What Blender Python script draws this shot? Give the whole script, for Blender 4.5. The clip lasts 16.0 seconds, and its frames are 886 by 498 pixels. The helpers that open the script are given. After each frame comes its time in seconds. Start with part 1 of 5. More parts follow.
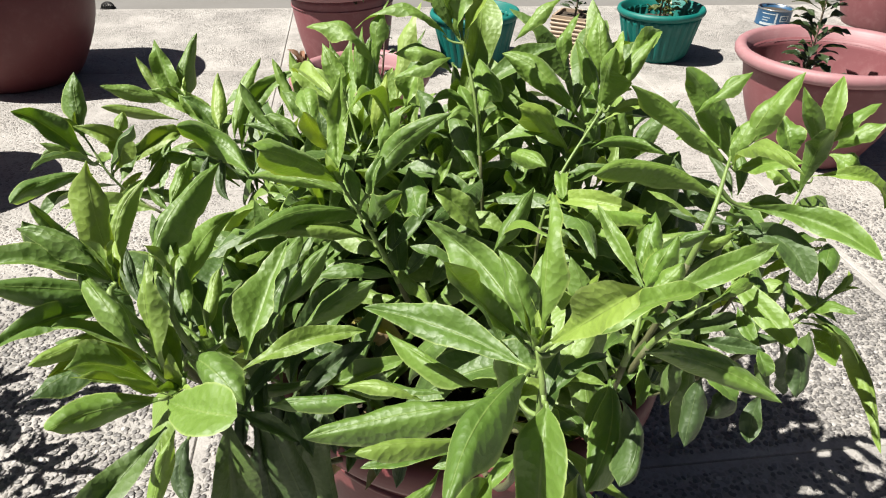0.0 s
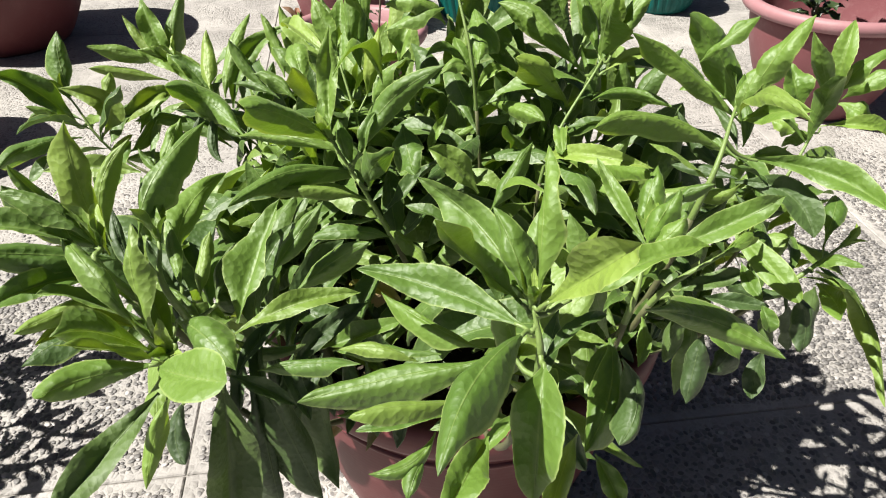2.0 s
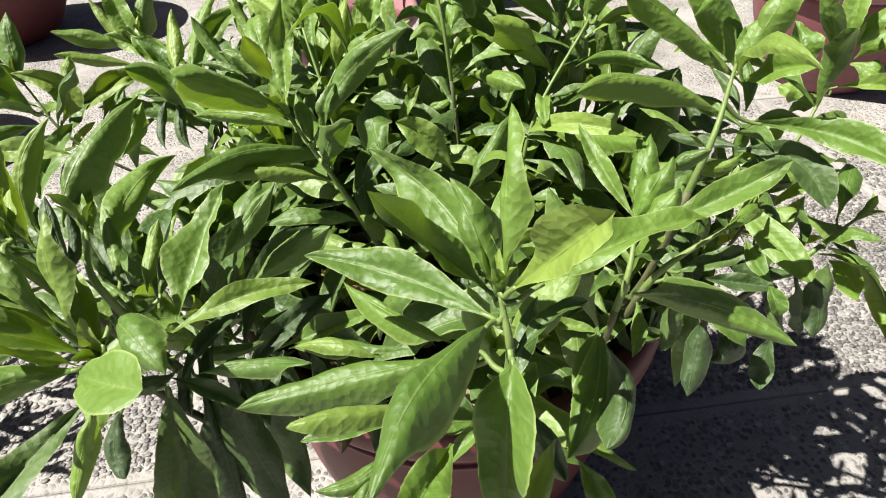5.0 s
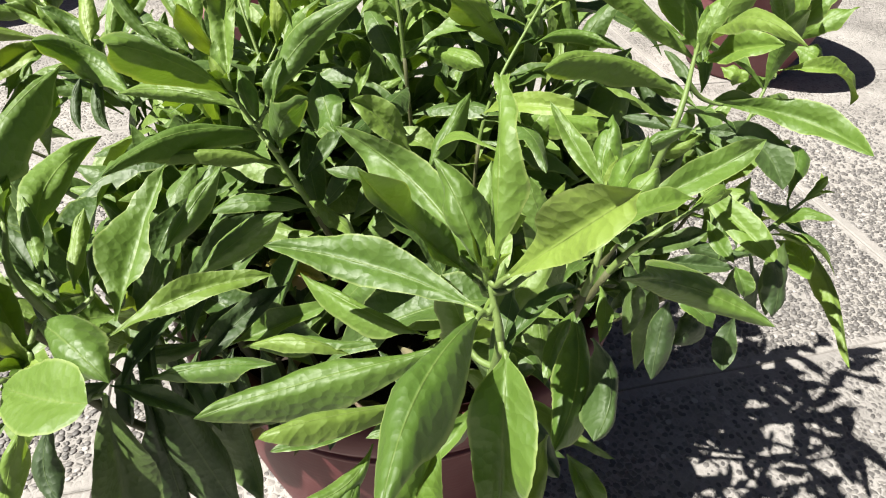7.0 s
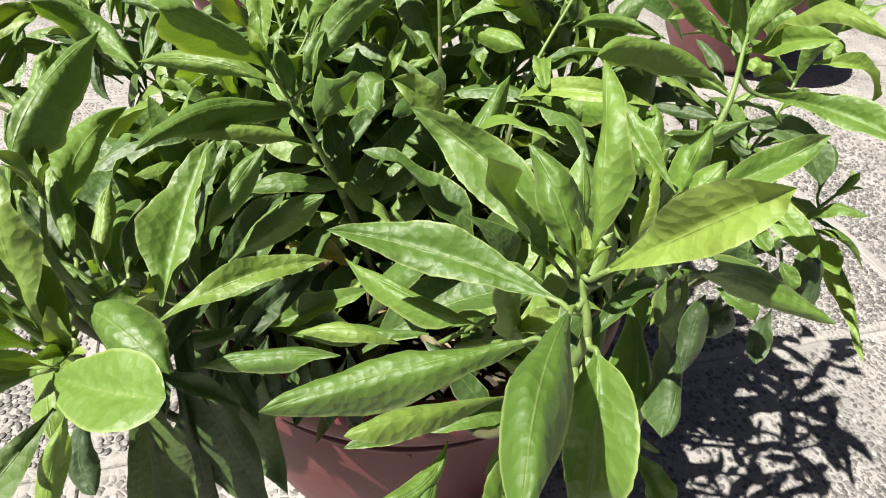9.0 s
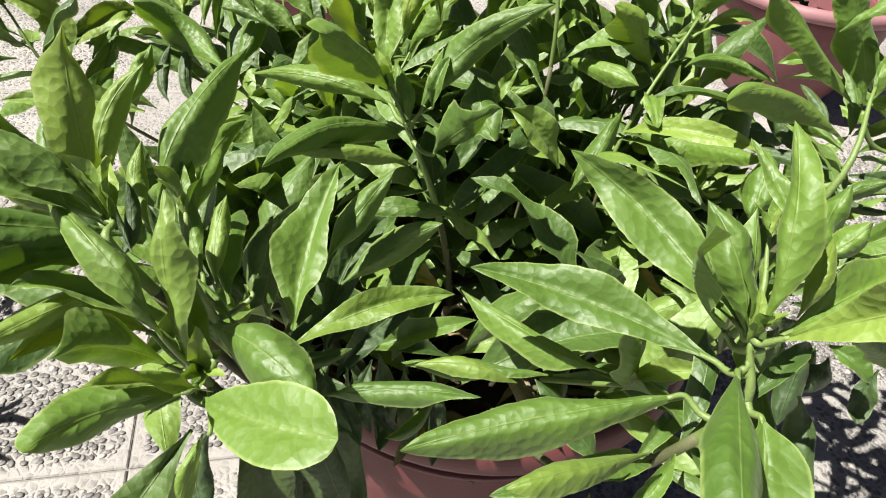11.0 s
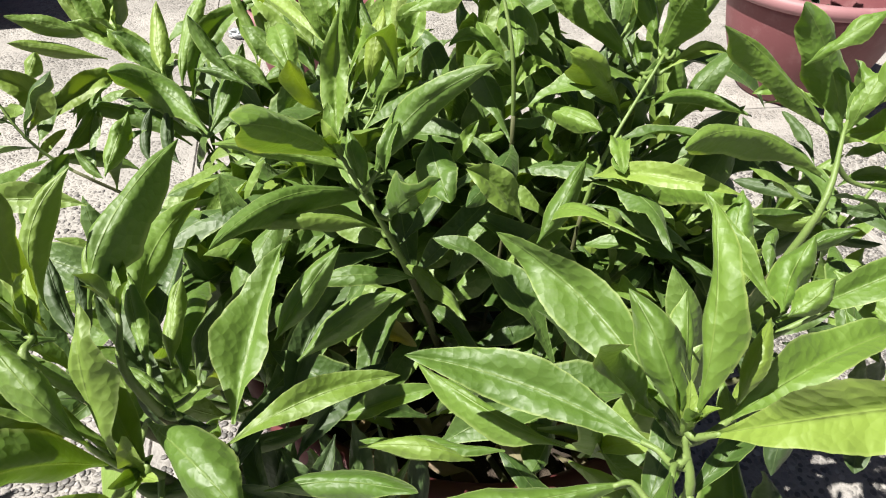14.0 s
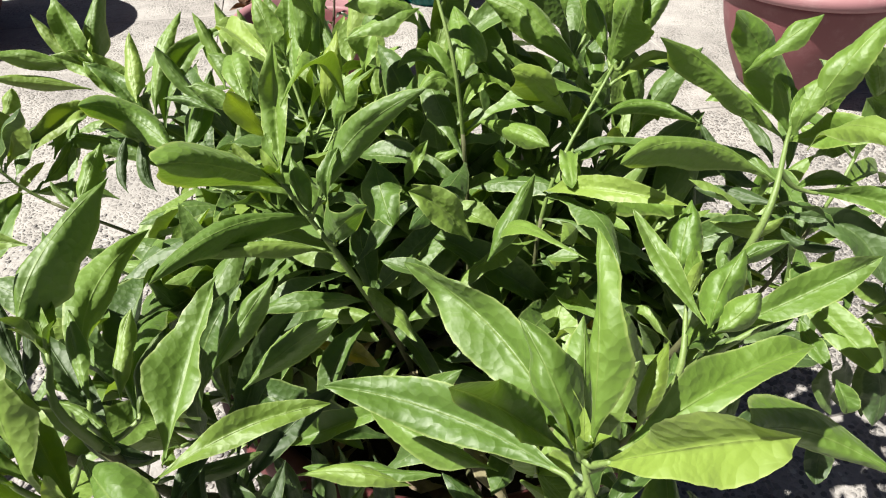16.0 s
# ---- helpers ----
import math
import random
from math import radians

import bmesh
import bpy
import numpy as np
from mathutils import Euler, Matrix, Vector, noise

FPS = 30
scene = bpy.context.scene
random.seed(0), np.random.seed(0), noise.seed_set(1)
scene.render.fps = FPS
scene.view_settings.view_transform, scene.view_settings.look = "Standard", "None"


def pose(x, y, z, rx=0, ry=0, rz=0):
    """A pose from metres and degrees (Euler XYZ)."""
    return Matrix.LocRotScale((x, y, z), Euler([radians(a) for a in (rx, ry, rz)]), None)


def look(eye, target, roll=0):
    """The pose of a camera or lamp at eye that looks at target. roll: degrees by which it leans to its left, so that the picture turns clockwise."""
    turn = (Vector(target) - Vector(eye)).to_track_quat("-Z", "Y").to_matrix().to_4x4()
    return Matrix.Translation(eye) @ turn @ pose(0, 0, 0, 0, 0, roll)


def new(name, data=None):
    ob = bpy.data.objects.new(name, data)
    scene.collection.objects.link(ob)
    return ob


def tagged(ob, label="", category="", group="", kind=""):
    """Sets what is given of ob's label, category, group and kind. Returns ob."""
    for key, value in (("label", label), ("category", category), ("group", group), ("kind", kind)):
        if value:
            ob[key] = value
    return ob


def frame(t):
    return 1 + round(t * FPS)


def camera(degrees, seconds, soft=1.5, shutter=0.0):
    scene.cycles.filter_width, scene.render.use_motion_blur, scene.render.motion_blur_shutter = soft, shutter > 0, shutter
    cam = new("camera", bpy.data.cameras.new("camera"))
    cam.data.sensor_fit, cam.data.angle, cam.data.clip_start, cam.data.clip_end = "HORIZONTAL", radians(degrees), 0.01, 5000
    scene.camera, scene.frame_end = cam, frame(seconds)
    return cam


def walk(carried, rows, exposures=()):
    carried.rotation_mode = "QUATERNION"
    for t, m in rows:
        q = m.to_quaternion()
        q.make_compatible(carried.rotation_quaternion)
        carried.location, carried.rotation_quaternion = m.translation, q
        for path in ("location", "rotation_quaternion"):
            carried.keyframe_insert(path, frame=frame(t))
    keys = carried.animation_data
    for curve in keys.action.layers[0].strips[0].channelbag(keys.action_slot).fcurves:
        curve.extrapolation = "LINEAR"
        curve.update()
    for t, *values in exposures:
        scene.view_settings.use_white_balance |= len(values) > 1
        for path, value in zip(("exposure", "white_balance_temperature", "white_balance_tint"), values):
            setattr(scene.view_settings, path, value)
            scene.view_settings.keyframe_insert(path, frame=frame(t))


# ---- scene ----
cam = camera(68.3, 16.0, soft=1.1)
PATH = [
    (0, (0.033, 0.034, 0.906), (0.023, 1.698, -0.204), 1.7),
    (0.5, (0.026, 0.037, 0.913), (0.003, 1.719, -0.169), 1.6),
    (1, (0.03, 0.045, 0.906), (0.007, 1.693, -0.227), 1.3),
    (1.5, (0.034, 0.044, 0.902), (0.023, 1.677, -0.253), 1.1),
    (2, (0.039, 0.045, 0.897), (0.022, 1.639, -0.312), 0.6),
    (2.5, (0.045, 0.045, 0.891), (0.068, 1.622, -0.338), 1.5),
    (3, (0.059, 0.044, 0.891), (0.059, 1.621, -0.339), 0.4),
    (3.5, (0.063, 0.051, 0.883), (0.029, 1.61, -0.368), -0.2),
    (3.7, (0.067, 0.058, 0.88), (0.022, 1.605, -0.386), -0.3),
    (5.8, (0.067, 0.097, 0.855), (0.042, 1.684, -0.361), -2.0),
    (6, (0.067, 0.1, 0.859), (0.078, 1.677, -0.37), -1.1),
    (6.5, (0.051, 0.099, 0.848), (0.19, 1.656, -0.399), 1.1),
    (7, (0.039, 0.106, 0.844), (0.231, 1.645, -0.418), 2.9),
    (7.5, (0.027, 0.111, 0.844), (0.256, 1.632, -0.434), 3.9),
    (8, (0.018, 0.117, 0.842), (0.281, 1.623, -0.448), 4.8),
    (8.2, (0.012, 0.119, 0.84), (0.287, 1.621, -0.452), 5.2),
    (10.5, (-0.064, 0.139, 0.832), (0.212, 1.631, -0.472), 9.9),
    (11, (-0.078, 0.145, 0.835), (0.175, 1.659, -0.448), 10.0),
    (11.5, (-0.082, 0.144, 0.838), (0.124, 1.705, -0.396), 9.0),
    (12, (-0.084, 0.142, 0.846), (0.089, 1.747, -0.336), 8.2),
    (12.5, (-0.076, 0.158, 0.853), (0.082, 1.767, -0.324), 7.2),
    (13, (-0.061, 0.159, 0.852), (0.079, 1.766, -0.331), 6.2),
    (13.5, (-0.044, 0.167, 0.858), (0.108, 1.736, -0.373), 5.2),
    (14, (-0.029, 0.173, 0.862), (0.124, 1.713, -0.405), 4.3),
    (14.5, (-0.018, 0.175, 0.862), (0.133, 1.709, -0.412), 3.5),
    (15, (-0.005, 0.18, 0.865), (0.117, 1.703, -0.425), 2.6),
    (15.5, (0.006, 0.18, 0.871), (0.103, 1.709, -0.415), 1.6),
    (16, (0.023, 0.176, 0.874), (0.112, 1.729, -0.383), 0.6),
]
walk(cam, [(t, look(eye, target, roll)) for t, eye, target, roll in PATH], exposures=[(0, 1.25), (16, 1.25)])

# ---- light ----
SUN_TO = Vector((-0.147, -0.042, 0.222)).normalized()
world = bpy.data.worlds.new("sky")
scene.world = world
world.use_nodes = True
wn, wl = world.node_tree.nodes, world.node_tree.links
sky = wn.new("ShaderNodeTexSky")
sky.sky_type = "NISHITA"
sky.sun_disc = False
sky.sun_elevation = math.asin(SUN_TO.z)
sky.sun_rotation = math.atan2(SUN_TO.x, SUN_TO.y)
sky.air_density, sky.dust_density, sky.ozone_density = 0.25, 1.2, 0.2
wl.new(sky.outputs[0], wn["Background"].inputs[0])
wn["Background"].inputs[1].default_value = 0.03
sun = new("sun", bpy.data.lights.new("sun", "SUN"))
sun.data.energy, sun.data.angle, sun.data.color = 5.0, radians(0.53), (1.0, 0.96, 0.89)
sun.matrix_world = look(SUN_TO * 20, (0, 0, 0))


# ---- materials ----
def nodes_of(name):
    m = bpy.data.materials.new(name)
    m.use_nodes = True
    n, l = m.node_tree.nodes, m.node_tree.links
    return m, n, l, n["Principled BSDF"]


def ramp(n, stops, interp="LINEAR"):
    r = n.new("ShaderNodeValToRGB")
    r.color_ramp.interpolation = interp
    e = r.color_ramp.elements
    while len(e) < len(stops):
        e.new(0.5)
    for k, (p, c) in zip(e, stops):
        k.position, k.color = p, (c, c, c, 1) if isinstance(c, (int, float)) else (*c, 1)
    return r


def mixc(n, l, fac, a, b, mode="MIX"):
    m = n.new("ShaderNodeMix")
    m.data_type, m.blend_type = "RGBA", mode
    for s, v in ((m.inputs[0], fac), (m.inputs[6], a), (m.inputs[7], b)):
        if hasattr(v, "links"):
            l.new(v, s)
        else:
            s.default_value = v if isinstance(v, (int, float)) else (*v, 1)
    return m.outputs[2]


def maths(n, l, op, a, b=0.0, c=0.0, clamp=False):
    m = n.new("ShaderNodeMath")
    m.operation, m.use_clamp = op, clamp
    for s, v in zip(m.inputs, (a, b, c)):
        if hasattr(v, "links"):
            l.new(v, s)
        else:
            s.default_value = v
    return m.outputs[0]


def noisy(n, l, vec, scale, detail=4.0, rough=0.55):
    t = n.new("ShaderNodeTexNoise")
    t.inputs["Scale"].default_value, t.inputs["Detail"].default_value, t.inputs["Roughness"].default_value = scale, detail, rough
    if vec is not None:
        l.new(vec, t.inputs["Vector"])
    return t.outputs["Fac"]


def bump(n, l, height, strength, distance, chain=None):
    b = n.new("ShaderNodeBump")
    b.inputs["Strength"].default_value, b.inputs["Distance"].default_value = strength, distance
    l.new(height, b.inputs["Height"])
    if chain is not None:
        l.new(chain, b.inputs["Normal"])
    return b.outputs[0]


def leaf_material(name, dark, light, rib, island=False, gloss=0.44, thin=0.26):
    """Leaf blade: paler ribs from the UV (x across, y along), mottling, gloss and light passing through."""
    m, n, l, p = nodes_of(name)
    uv = n.new("ShaderNodeUVMap").outputs[0]
    sep = n.new("ShaderNodeSeparateXYZ")
    l.new(uv, sep.inputs[0])
    pos = n.new("ShaderNodeTexCoord").outputs["Object"]
    if island:
        rnd = n.new("ShaderNodeNewGeometry").outputs["Random Per Island"]
    else:
        rnd = n.new("ShaderNodeObjectInfo").outputs["Random"]
    off = maths(n, l, "ABSOLUTE", maths(n, l, "SUBTRACT", sep.outputs[0], 0.5))
    mid = ramp(n, [(0.0, 0.38), (0.012, 0.22), (0.03, 0.0)])
    l.new(off, mid.inputs[0])
    wob = maths(n, l, "MULTIPLY", noisy(n, l, pos, 25, 2), 0.14)
    along = maths(n, l, "ADD", maths(n, l, "MULTIPLY_ADD", off, -0.36, sep.outputs[1]), wob)
    saw = maths(n, l, "FRACT", maths(n, l, "MULTIPLY", along, 7.0))
    side = ramp(n, [(0.0, 0.0), (0.3, 0.1), (0.5, 1.0), (0.7, 0.1), (1.0, 0.0)])
    l.new(saw, side.inputs[0])
    ribs = maths(n, l, "MAXIMUM", mid.outputs[0], maths(n, l, "MULTIPLY", side.outputs[0], 0.035))
    mott = noisy(n, l, pos, 42, 8, 0.68)
    tone = maths(n, l, "ADD", maths(n, l, "MULTIPLY", rnd, 0.7), maths(n, l, "MULTIPLY_ADD", mott, 0.6, -0.15), 0, True)
    col = mixc(n, l, tone, dark, light)
    old = ramp(n, [(0.0, 0.0), (0.93, 0.0), (1.0, 0.25)])
    l.new(rnd, old.inputs[0])
    col = mixc(n, l, old.outputs[0], col, tuple(min(1, c * k) for c, k in zip(light, (1.9, 1.25, 0.9))))
    grey = ramp(n, [(0.0, 0.0), (0.66, 0.0), (0.7, 0.6), (0.84, 0.6), (0.88, 0.0)])
    l.new(rnd, grey.inputs[0])
    col = mixc(n, l, grey.outputs[0], col, tuple(min(1, c * k) for c, k in zip(light, (1.42, 1.22, 1.6))))
    col = mixc(n, l, ribs, col, rib)
    edge = ramp(n, [(0.0, 0.0), (0.45, 0.0), (0.484, 0.7)])
    l.new(off, edge.inputs[0])
    col = mixc(n, l, edge.outputs[0], col, rib)
    l.new(col, p.inputs["Base Color"])
    rr = maths(n, l, "MULTIPLY_ADD", mott, 0.25, gloss)
    l.new(rr, p.inputs["Roughness"])
    p.inputs["Specular IOR Level"].default_value = 0.8
    p.inputs["Sheen Weight"].default_value, p.inputs["Sheen Roughness"].default_value = 0.08, 0.45
    p.inputs["Sheen Tint"].default_value = (0.8, 1.0, 0.55, 1)
    cells = n.new("ShaderNodeTexVoronoi")
    cells.inputs["Scale"].default_value = 190
    l.new(pos, cells.inputs["Vector"])
    quilt = noisy(n, l, pos, 80, 3, 0.5)
    h = maths(n, l, "SUBTRACT", maths(n, l, "MULTIPLY", quilt, 0.26), maths(n, l, "MULTIPLY_ADD", mid.outputs[0], 0.14, maths(n, l, "MULTIPLY", side.outputs[0], 0.022)))
    h = maths(n, l, "ADD", h, maths(n, l, "MULTIPLY", cells.outputs["Distance"], 0.16))
    nb = bump(n, l, h, 0.75, 0.0065)
    l.new(nb, p.inputs["Normal"])
    tr = n.new("ShaderNodeBsdfTranslucent")
    l.new(mixc(n, l, 1.0, col, (1.45, 1.4, 0.4), "MULTIPLY"), tr.inputs[0])
    mx = n.new("ShaderNodeMixShader")
    mx.inputs[0].default_value = thin
    l.new(p.outputs[0], mx.inputs[1])
    l.new(tr.outputs[0], mx.inputs[2])
    l.new(mx.outputs[0], n["Material Output"].inputs[0])
    return m


def plain(name, a, b, scale, rough, bump_size=0.0, fine=0.0, metal=0.0, spec=0.5, coords="Object"):
    """Two tones by noise at a large and a fine scale, uneven gloss, small relief."""
    m, n, l, p = nodes_of(name)
    pos = n.new("ShaderNodeTexCoord").outputs[coords]
    big = noisy(n, l, pos, scale, 5, 0.6)
    small = noisy(n, l, pos, scale * 14, 3, 0.6)
    f = ramp(n, [(0.25, 0.0), (0.75, 1.0)])
    l.new(maths(n, l, "ADD", maths(n, l, "MULTIPLY", big, 0.65), maths(n, l, "MULTIPLY", small, 0.35)), f.inputs[0])
    l.new(mixc(n, l, f.outputs[0], a, b), p.inputs["Base Color"])
    l.new(maths(n, l, "MULTIPLY_ADD", small, 0.2, rough - 0.1), p.inputs["Roughness"])
    p.inputs["Metallic"].default_value, p.inputs["Specular IOR Level"].default_value = metal, spec
    if bump_size:
        l.new(bump(n, l, maths(n, l, "ADD", small, maths(n, l, "MULTIPLY", big, fine)), 0.5, bump_size), p.inputs["Normal"])
    return m


def pot_plastic(name, a, b, dusty):
    """Matt pot plastic with dust, faint turning lines and scuffs."""
    m, n, l, p = nodes_of(name)
    pos = n.new("ShaderNodeTexCoord").outputs["Object"]
    sep = n.new("ShaderNodeSeparateXYZ")
    l.new(pos, sep.inputs[0])
    big, fine = noisy(n, l, pos, 7, 5, 0.65), noisy(n, l, pos, 120, 3)
    col = mixc(n, l, big, a, b)
    d = ramp(n, [(0.5, 0.0), (0.8, 0.5)])
    l.new(noisy(n, l, pos, 22, 8, 0.7), d.inputs[0])
    col = mixc(n, l, d.outputs[0], col, dusty)
    l.new(col, p.inputs["Base Color"])
    l.new(maths(n, l, "MULTIPLY_ADD", big, 0.2, 0.42), p.inputs["Roughness"])
    p.inputs["Specular IOR Level"].default_value = 0.35
    lines = maths(n, l, "SINE", maths(n, l, "MULTIPLY", sep.outputs[2], 900))
    l.new(bump(n, l, maths(n, l, "ADD", maths(n, l, "MULTIPLY", lines, 0.1), fine), 0.22, 0.001), p.inputs["Normal"])
    return m


LEAF = leaf_material("leaf_green", (0.053, 0.117, 0.011), (0.13, 0.223, 0.027), (0.25, 0.33, 0.1))
# For young leaves, and for back leaves whose sunlight is put into the colour.
LEAF_YOUNG_LIT = leaf_material("leaf_young_lit", (0.082, 0.165, 0.016), (0.162, 0.262, 0.034), (0.26, 0.34, 0.09))
# Dark green puts the shade on low and hanging leaves into their colour.
LEAF_SHADED = leaf_material("leaf_shaded", (0.012, 0.034, 0.004), (0.05, 0.1, 0.012), (0.1, 0.15, 0.04), gloss=0.52, thin=0.07)
# Inner leaves darker than LEAF: some of the bush's shade is in this colour.
LEAF_MANY = leaf_material("leaf_inner", (0.021, 0.057, 0.006), (0.112, 0.2, 0.024), (0.2, 0.27, 0.08), island=True, thin=0.15)
# Pale for young tips, and for sunlight on upright leaves put into the colour.
LEAF_TIPS = leaf_material("leaf_shoot_tips", (0.09, 0.175, 0.022), (0.198, 0.305, 0.058), (0.3, 0.37, 0.14), island=True, thin=0.32)
LEAF_OLD = leaf_material("leaf_old", (0.223, 0.205, 0.0372), (0.31, 0.26, 0.062), (0.372, 0.341, 0.155), thin=0.3)
LEAF_DRY = leaf_material("leaf_dry", (0.11, 0.115, 0.05), (0.27, 0.22, 0.12), (0.31, 0.27, 0.16), island=True, gloss=0.7, thin=0.2)
LEAF_DARK = leaf_material("leaf_dark", (0.0112, 0.0279, 0.00868), (0.031, 0.0558, 0.0155), (0.062, 0.0868, 0.031), gloss=0.3, thin=0.2)
LEAF_PALE = leaf_material("leaf_pale", (0.062, 0.093, 0.031), (0.161, 0.186, 0.0744), (0.217, 0.248, 0.124), gloss=0.3)
LEAF_CRISP = leaf_material("leaf_crisp", (0.0744, 0.031, 0.0124), (0.174, 0.0868, 0.0372), (0.186, 0.124, 0.062), gloss=0.7, thin=0.1)
STEM = plain("stem_green", (0.0992, 0.167, 0.0372), (0.174, 0.236, 0.0682), 40, 0.5, 0.0008, 0.5)
STEM_OLD = plain("stem_woody", (0.062, 0.0744, 0.0279), (0.124, 0.124, 0.0558), 45, 0.65, 0.001, 0.5)
BARK = plain("bark", (0.0868, 0.0682, 0.0434), (0.161, 0.13, 0.0868), 60, 0.8, 0.001, 0.6)
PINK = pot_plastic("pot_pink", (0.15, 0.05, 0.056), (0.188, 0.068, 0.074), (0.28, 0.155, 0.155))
# Pink rims: sunlight on the lip is put into this paler colour.
PINK_LIT_RIM = pot_plastic("pot_pink_lit_rim", (0.25, 0.118, 0.128), (0.3, 0.155, 0.162), (0.35, 0.24, 0.235))
# Pink pot plastic too; its shade is put into this darker colour.
SHADED_PINK = pot_plastic("pot_shaded_pink", (0.1, 0.026, 0.028), (0.13, 0.037, 0.038), (0.18, 0.08, 0.078))
TEAL = pot_plastic("pot_teal", (0, 0.093, 0.0775), (0.0031, 0.124, 0.105), (0.062, 0.161, 0.143))
BEIGE = pot_plastic("pot_beige", (0.26, 0.192, 0.13), (0.31, 0.236, 0.167), (0.341, 0.291, 0.229))
SOIL = plain("soil", (0.0279, 0.0198, 0.0136), (0.062, 0.0465, 0.031), 30, 0.95, 0.01, 0.7)
TIN_BLUE = plain("tin_blue", (0.0124, 0.0558, 0.124), (0.0217, 0.0806, 0.161), 14, 0.4, 0.0005, 0.5)
TIN_WHITE = plain("tin_print", (0.31, 0.347, 0.372), (0.384, 0.422, 0.434), 20, 0.45)
TIN_METAL = plain("tin_metal", (0.217, 0.211, 0.198), (0.31, 0.298, 0.279), 20, 0.4, 0.0005, 0.3, 0.8)
IRON = plain("grate_iron", (0.0124, 0.0124, 0.0124), (0.031, 0.0279, 0.0248), 60, 0.7, 0.001, 0.4, 0.3)


def pebble_concrete(name, edges):
    """Washed concrete: small rounded stones in pale cement, with smooth margins along a slab's edges."""
    m, n, l, p = nodes_of(name)
    own = n.new("ShaderNodeTexCoord").outputs["Object"]
    shift = n.new("ShaderNodeVectorMath")
    shift.operation = "ADD"
    l.new(own, shift.inputs[0])
    l.new(maths(n, l, "MULTIPLY", n.new("ShaderNodeObjectInfo").outputs["Random"], 57.0), shift.inputs[1])
    pos = shift.outputs[0]
    warp = n.new("ShaderNodeMix")
    warp.data_type = "VECTOR"
    warp.inputs[0].default_value = 0.004
    wob = n.new("ShaderNodeTexNoise")
    wob.inputs["Scale"].default_value = 60
    l.new(pos, wob.inputs["Vector"])
    l.new(pos, warp.inputs[4])
    l.new(wob.outputs["Color"], warp.inputs[5])
    v = n.new("ShaderNodeTexVoronoi")
    v.inputs["Scale"].default_value = 88
    v.inputs["Randomness"].default_value = 0.9
    l.new(warp.outputs[1], v.inputs["Vector"])
    e = n.new("ShaderNodeTexVoronoi")
    e.feature = "DISTANCE_TO_EDGE"
    e.inputs["Scale"].default_value = 88
    e.inputs["Randomness"].default_value = 0.9
    l.new(warp.outputs[1], e.inputs["Vector"])
    stone = ramp(n, [(0.06, 0.0), (0.14, 1.0)])
    l.new(e.outputs["Distance"], stone.inputs[0])
    sepc = n.new("ShaderNodeSeparateColor")
    l.new(v.outputs["Color"], sepc.inputs[0])
    tones = ramp(n, [(0.0, (0.07, 0.064, 0.057)), (0.3, (0.14, 0.13, 0.115)), (0.62, (0.205, 0.19, 0.17)), (0.85, (0.26, 0.24, 0.213)), (1.0, (0.372, 0.353, 0.329))])
    l.new(sepc.outputs[0], tones.inputs[0])
    grain = noisy(n, l, pos, 420, 3)
    cem = mixc(n, l, noisy(n, l, pos, 9, 6, 0.65), (0.34, 0.322, 0.3), (0.45, 0.43, 0.402))
    cem = mixc(n, l, maths(n, l, "MULTIPLY", grain, 0.4), cem, (0.149, 0.136, 0.124))
    mask = stone.outputs[0]
    patch = ramp(n, [(0.38, 0.2), (0.58, 0.75)])
    l.new(noisy(n, l, pos, 5, 5, 0.7), patch.inputs[0])
    mask = maths(n, l, "MULTIPLY", mask, patch.outputs[0])
    if edges:
        sep = n.new("ShaderNodeSeparateXYZ")
        l.new(own, sep.inputs[0])
        far = maths(n, l, "MAXIMUM", maths(n, l, "SUBTRACT", maths(n, l, "ABSOLUTE", sep.outputs[0]), 0.23), maths(n, l, "ABSOLUTE", sep.outputs[1]))
        rim = ramp(n, [(0.0, 1.0), (0.498 / 0.52, 1.0), (0.509 / 0.52, 0.35)])
        l.new(maths(n, l, "DIVIDE", maths(n, l, "ADD", far, maths(n, l, "MULTIPLY_ADD", grain, 0.012, -0.006)), 0.52), rim.inputs[0])
        mask = maths(n, l, "MULTIPLY", mask, rim.outputs[0])
    col = mixc(n, l, mask, cem, tones.outputs[0])
    stain = ramp(n, [(0.32, 0.62), (0.6, 1.0)])
    l.new(noisy(n, l, pos, 3.2, 8, 0.75), stain.inputs[0])
    col = mixc(n, l, 1.0, col, stain.outputs[0], "MULTIPLY")
    l.new(col, p.inputs["Base Color"])
    l.new(maths(n, l, "MULTIPLY_ADD", mask, -0.4, 0.85), p.inputs["Roughness"])
    p.inputs["Specular IOR Level"].default_value = 0.45
    h = maths(n, l, "ADD", maths(n, l, "MULTIPLY", mask, maths(n, l, "MINIMUM", e.outputs["Distance"], 0.4)), maths(n, l, "MULTIPLY", grain, 0.06))
    l.new(bump(n, l, h, 0.9, 0.011), p.inputs["Normal"])
    return m


SLAB = pebble_concrete("washed_concrete", True)
CEMENT = plain("joint_cement", (0.17, 0.158, 0.142), (0.25, 0.234, 0.213), 20, 0.9, 0.002, 0.5)
ASPHALT = plain("road_asphalt", (0.118, 0.112, 0.102), (0.161, 0.155, 0.146), 3, 0.9, 0.002, 0.5)
EARTH = plain("far_ground", (0.124, 0.112, 0.093), (0.174, 0.155, 0.13), 0.6, 0.95, 0.004, 0.5)


